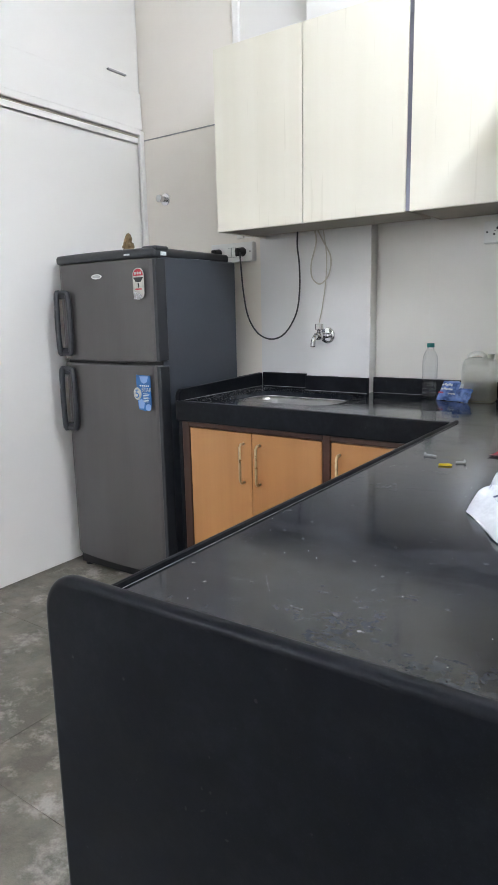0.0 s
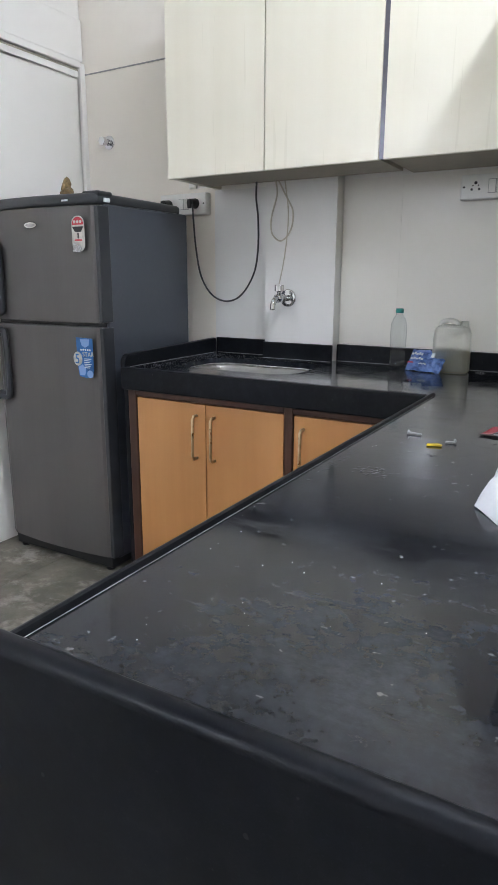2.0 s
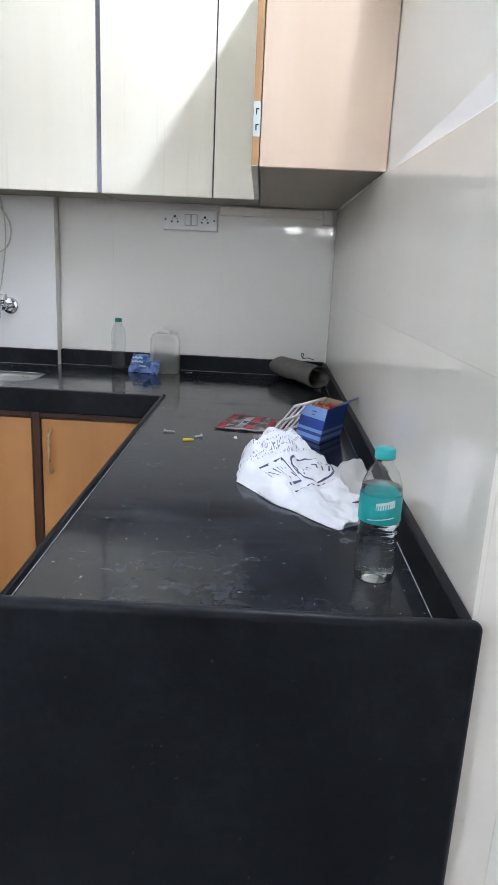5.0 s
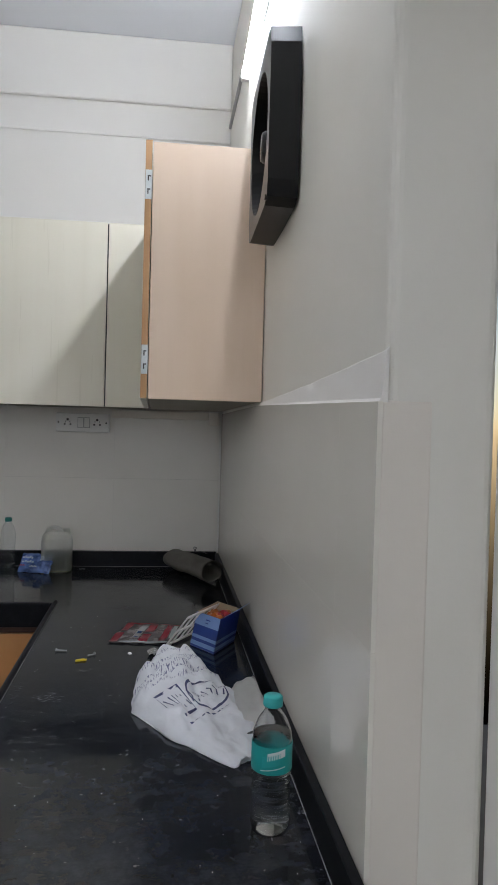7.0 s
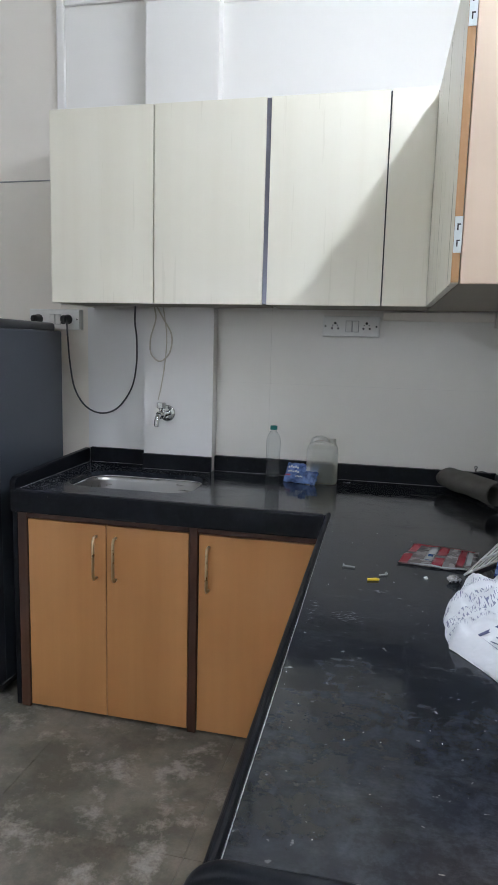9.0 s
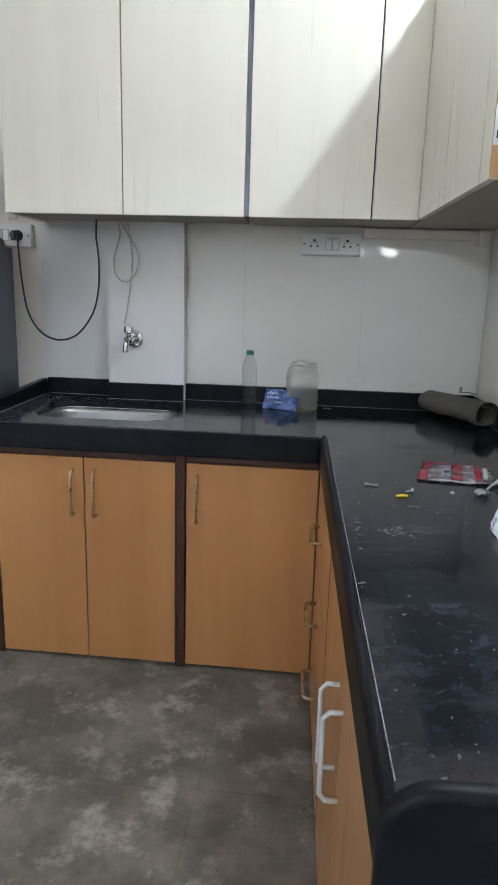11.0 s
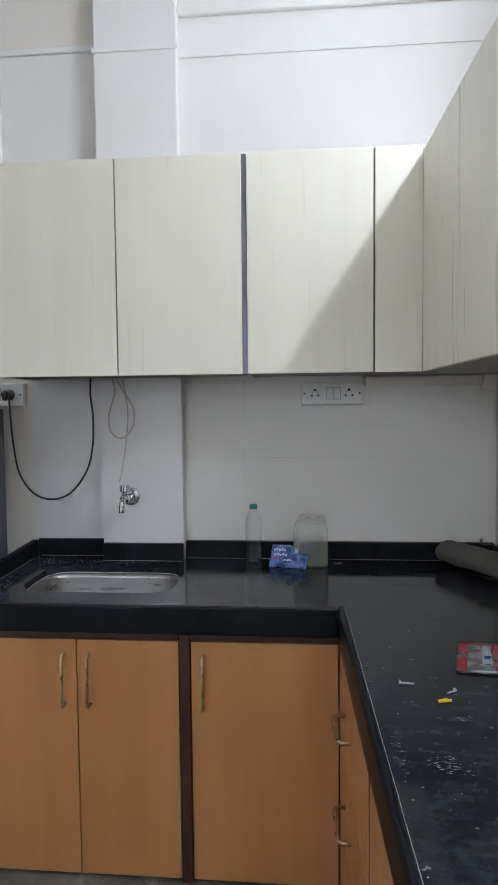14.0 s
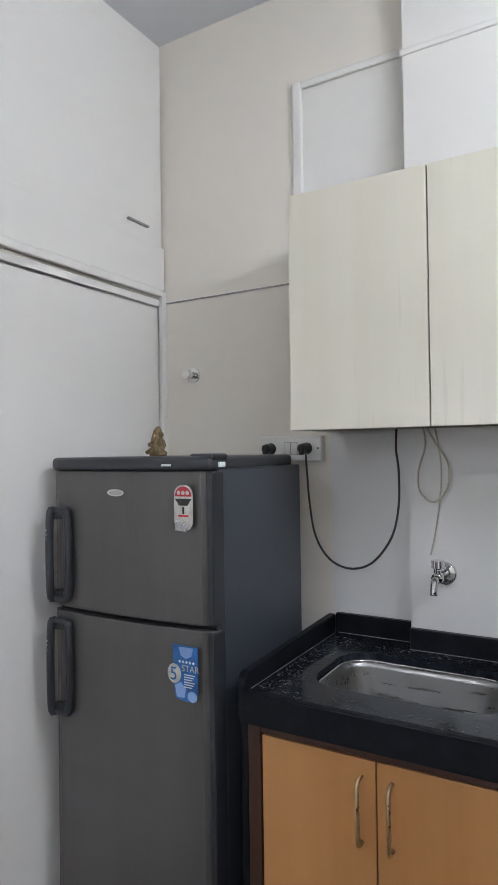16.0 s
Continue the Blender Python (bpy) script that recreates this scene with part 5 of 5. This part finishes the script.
    for k in range(7):
        v = 0.42 + 0.06 * k
        ribbon([(0.575, v), (0.60, v + 0.02), (0.63, v - 0.01)], 0.005, "print_bar")
    for k in range(5):
        v = 0.18 + 0.045 * k
        ribbon([(0.58, v), (0.64, v + 0.02)], 0.005, "print_bar")
    for k in range(9):
        v = 0.22 + 0.05 * k
        ribbon([(0.715, v), (0.715, v + 0.03)], 0.005, "print_bar")


carrier_bag()


def scrap(name, label, category, bm, mat, at, rz=0):
    ob = part(name, bm, mat, local=True)
    ob.matrix_world = pose(*plan(at[0], at[1]), TOP + at[2], 0, 0, rz)
    tagged(ob, label, category)


def crumb(size, seed):
    bm = bmesh.new()
    bmesh.ops.create_icosphere(bm, subdivisions=2, radius=size)
    for v in bm.verts:
        v.co += size * 0.5 * noise.noise_vector(v.co / size + Vector((seed, 0, 0)))
        v.co.z = max(v.co.z * 0.6, -size * 0.4)
    return bm


scrap("plastic_scrap", "small bright yellow plastic scrap on the worktop", "scrap", prism([(-0.014, -0.004), (0.012, -0.006), (0.016, 0.0), (0.004, 0.002), (0.012, 0.007), (-0.012, 0.004)], 0, 0.004, "z", 0.001), YELLOW, (-0.311, 1.590, 0.0005), 20)
scrap("screw", "small dark screw lying on the worktop", "screw", merge(cyl(0.0022, 0.0018, (-0.014, 0, 0.0028), (0.012, 0, 0.0025), 8), cyl(0.0045, 0.0022, (-0.017, 0, 0.0044), (-0.013, 0, 0.0035), 8)), GREY, (-0.366, 1.666, 0.0006), -5)
scrap("screw", "small grey screw lying on the worktop", "screw", merge(cyl(0.002, 0.0016, (-0.010, 0, 0.0026), (0.010, 0, 0.0022), 8), cyl(0.0045, 0.002, (0.008, 0, 0.0044), (0.012, 0, 0.003), 8)), GREY, (-0.288, 1.630, 0.0006), 35)
scrap("foil_scrap", "crumpled silver foil scrap beside the card", "scrap", crumb(0.017, 3), FOIL, (-0.129, 1.630, 0.007))
scrap("wall_plug", "tiny white plastic plug on the worktop", "scrap", crumb(0.005, 5), PLASTIC, (-0.191, 1.641, 0.002))
scrap("paper_scrap", "small torn pale paper scrap by the jug", "scrap", prism([(-0.016, -0.004), (0.0, -0.009), (0.016, -0.002), (0.006, 0.006), (-0.010, 0.007)], 0, 0.0012, "z"), FOIL, (-0.425, 2.690, 0.001), 10)
part_wire = tube(smooth_line([(-0.018, 0.012, 0.003), (0.0, 0.004, 0.004), (0.018, -0.004, 0.003), (0.02, 0.008, 0.003), (0.0, 0.018, 0.003)], 5), 0.0014, 6)
scrap("bent_wire", "short bent silver wire on the worktop", "wire", part_wire, CHROME, (0.088, 2.10, 0.0), -20)

# crumbs and chalky smears, too many to count
cr = bmesh.new()
rnd = random.Random(11)
for k in range(80):
    x, y = rnd.uniform(-0.45, 0.08), rnd.uniform(0.70, 2.0)
    if -0.2 < x < 0.12 and 0.95 < y < 1.62:
        continue
    s = rnd.uniform(0.0003, 0.0010)
    o = crumb(s, k)
    for v in o.verts:
        v.co += Vector((x, y, TOP + s * 0.4))
    merge(cr, o)
tagged(part("crumbs", cr, PLASTIC), "tiny pale crumbs scattered over the worktop", "crumbs", kind="stuff")
sm = bmesh.new()
for cx, cy, n, sx, sy in ((-0.355, 1.353, 60, 0.035, 0.02), (-0.30, 1.52, 22, 0.03, 0.012), (-0.44, 1.75, 16, 0.012, 0.1), (-0.43, 1.38, 20, 0.012, 0.05)):
    for k in range(n):
        x, y = cx + rnd.gauss(0, sx * 0.5), cy + rnd.gauss(0, sy * 0.6)
        if x < -0.455:
            continue
        l, w = rnd.uniform(0.001, 0.005), rnd.uniform(0.0004, 0.0013)
        a = rnd.uniform(-0.6, 0.6)
        q = [(-l, 0), (0, -w), (l, 0), (0, w)]
        sm.faces.new([sm.verts.new((x + px * math.cos(a) - py * math.sin(a), y + px * math.sin(a) + py * math.cos(a), TOP + 0.0006 + 0.000004 * k)) for px, py in q])
# dried scale round the sink, thickest along the ledges
for k in range(520):
    side = rnd.random()
    if side < 0.45:
        x, y = rnd.uniform(-1.545, -1.46), rnd.uniform(2.19, 2.72)
    elif side < 0.7:
        x, y = rnd.uniform(-1.5, -0.92), 2.165 + abs(rnd.gauss(0, 0.05))
    elif side < 0.9:
        x, y = rnd.uniform(-1.5, -0.95), 2.685 - abs(rnd.gauss(0, 0.025))
    else:
        x, y = rnd.uniform(-0.94, -0.72), rnd.uniform(2.25, 2.68)
    l, w = rnd.uniform(0.0015, 0.007), rnd.uniform(0.0004, 0.0016)
    if -1.455 - l < x < -0.953 + l and 2.28 - l < y < 2.61 + l:
        continue
    a = rnd.uniform(-0.9, 0.9) + (1.2 if side < 0.45 else 0.0)
    q = [(-l, 0), (-l * 0.3, -w), (l * 0.5, -w * 0.7), (l, 0), (l * 0.2, w)]
    sm.faces.new([sm.verts.new((x + px * math.cos(a) - py * math.sin(a), y + px * math.sin(a) + py * math.cos(a), TOP + 0.0010 + 0.000003 * k)) for px, py in q])
tagged(part("smears", sm, CHALK), "dried white smears on the worktop", "smears", kind="stuff")

# ---- wall tiles ----
def tile(parent, x0, x1, y0, y1, z0, z1, mat):
    part("tile", box(x0, x1, y0, y1, z0, z1), mat, parent)


g = 0.00015
XS, ZS = (PIL_B + 0.003, -0.757, -0.307, EAST), (0.60, 0.888, 1.194, 1.486)
for xa, xb in zip(XS, XS[1:]):
    for za, zb in zip(ZS, ZS[1:]):
        tile(north, xa + g, xb - g, NORTH - 0.006, NORTH, za + g, zb - g, TILE_N)
for za, zb in ((0.60, 1.486),):
    tile(north, PIL_A + g, PIL_B - g, PIL_Y - 0.004, PIL_Y, za + g, zb - g, TILE_W)
    tile(north, -1.575, PIL_A - 0.002, NORTH_L - 0.006, NORTH_L, za + g, zb - g, TILE_W)
YS, ZE = (0.625, 0.80, 1.25, 1.70, 2.15, NORTH - 0.007), (0.80, 0.85, 1.15, 1.479)
for ya, yb in zip(YS, YS[1:]):
    for za, zb in zip(ZE, ZE[1:]):
        part("tile", slope_top(skew(box(EAST, EAST + 0.006, ya + g, yb - g, za + g, zb - g))), TILE, east)

# ---- floor slabs ----
GX = [-2.297, -1.92, -1.32, -0.72, -0.12, 0.262]
GY = [-5.04] + [-4.38 + 0.6 * k for k in range(12)] + [2.79]
slab_mesh = {}
for xa, xb in zip(GX, GX[1:]):
    for ya, yb in zip(GY, GY[1:]):
        key = (round(xb - xa, 3), round(yb - ya, 3))
        if key not in slab_mesh:
            bm = box(-key[0] / 2 + 0.0006, key[0] / 2 - 0.0006, -key[1] / 2 + 0.0006, key[1] / 2 - 0.0006, -0.006, 0.0, 0.0006, 1)
            me = bpy.data.meshes.new("slab")
            bm.to_mesh(me)
            bm.free()
            me.materials.append(FLOOR)
            slab_mesh[key] = me
        ob = new("slab", slab_mesh[key])
        ob.parent = floor
        ob.location = ((xa + xb) / 2, (ya + yb) / 2, 0)
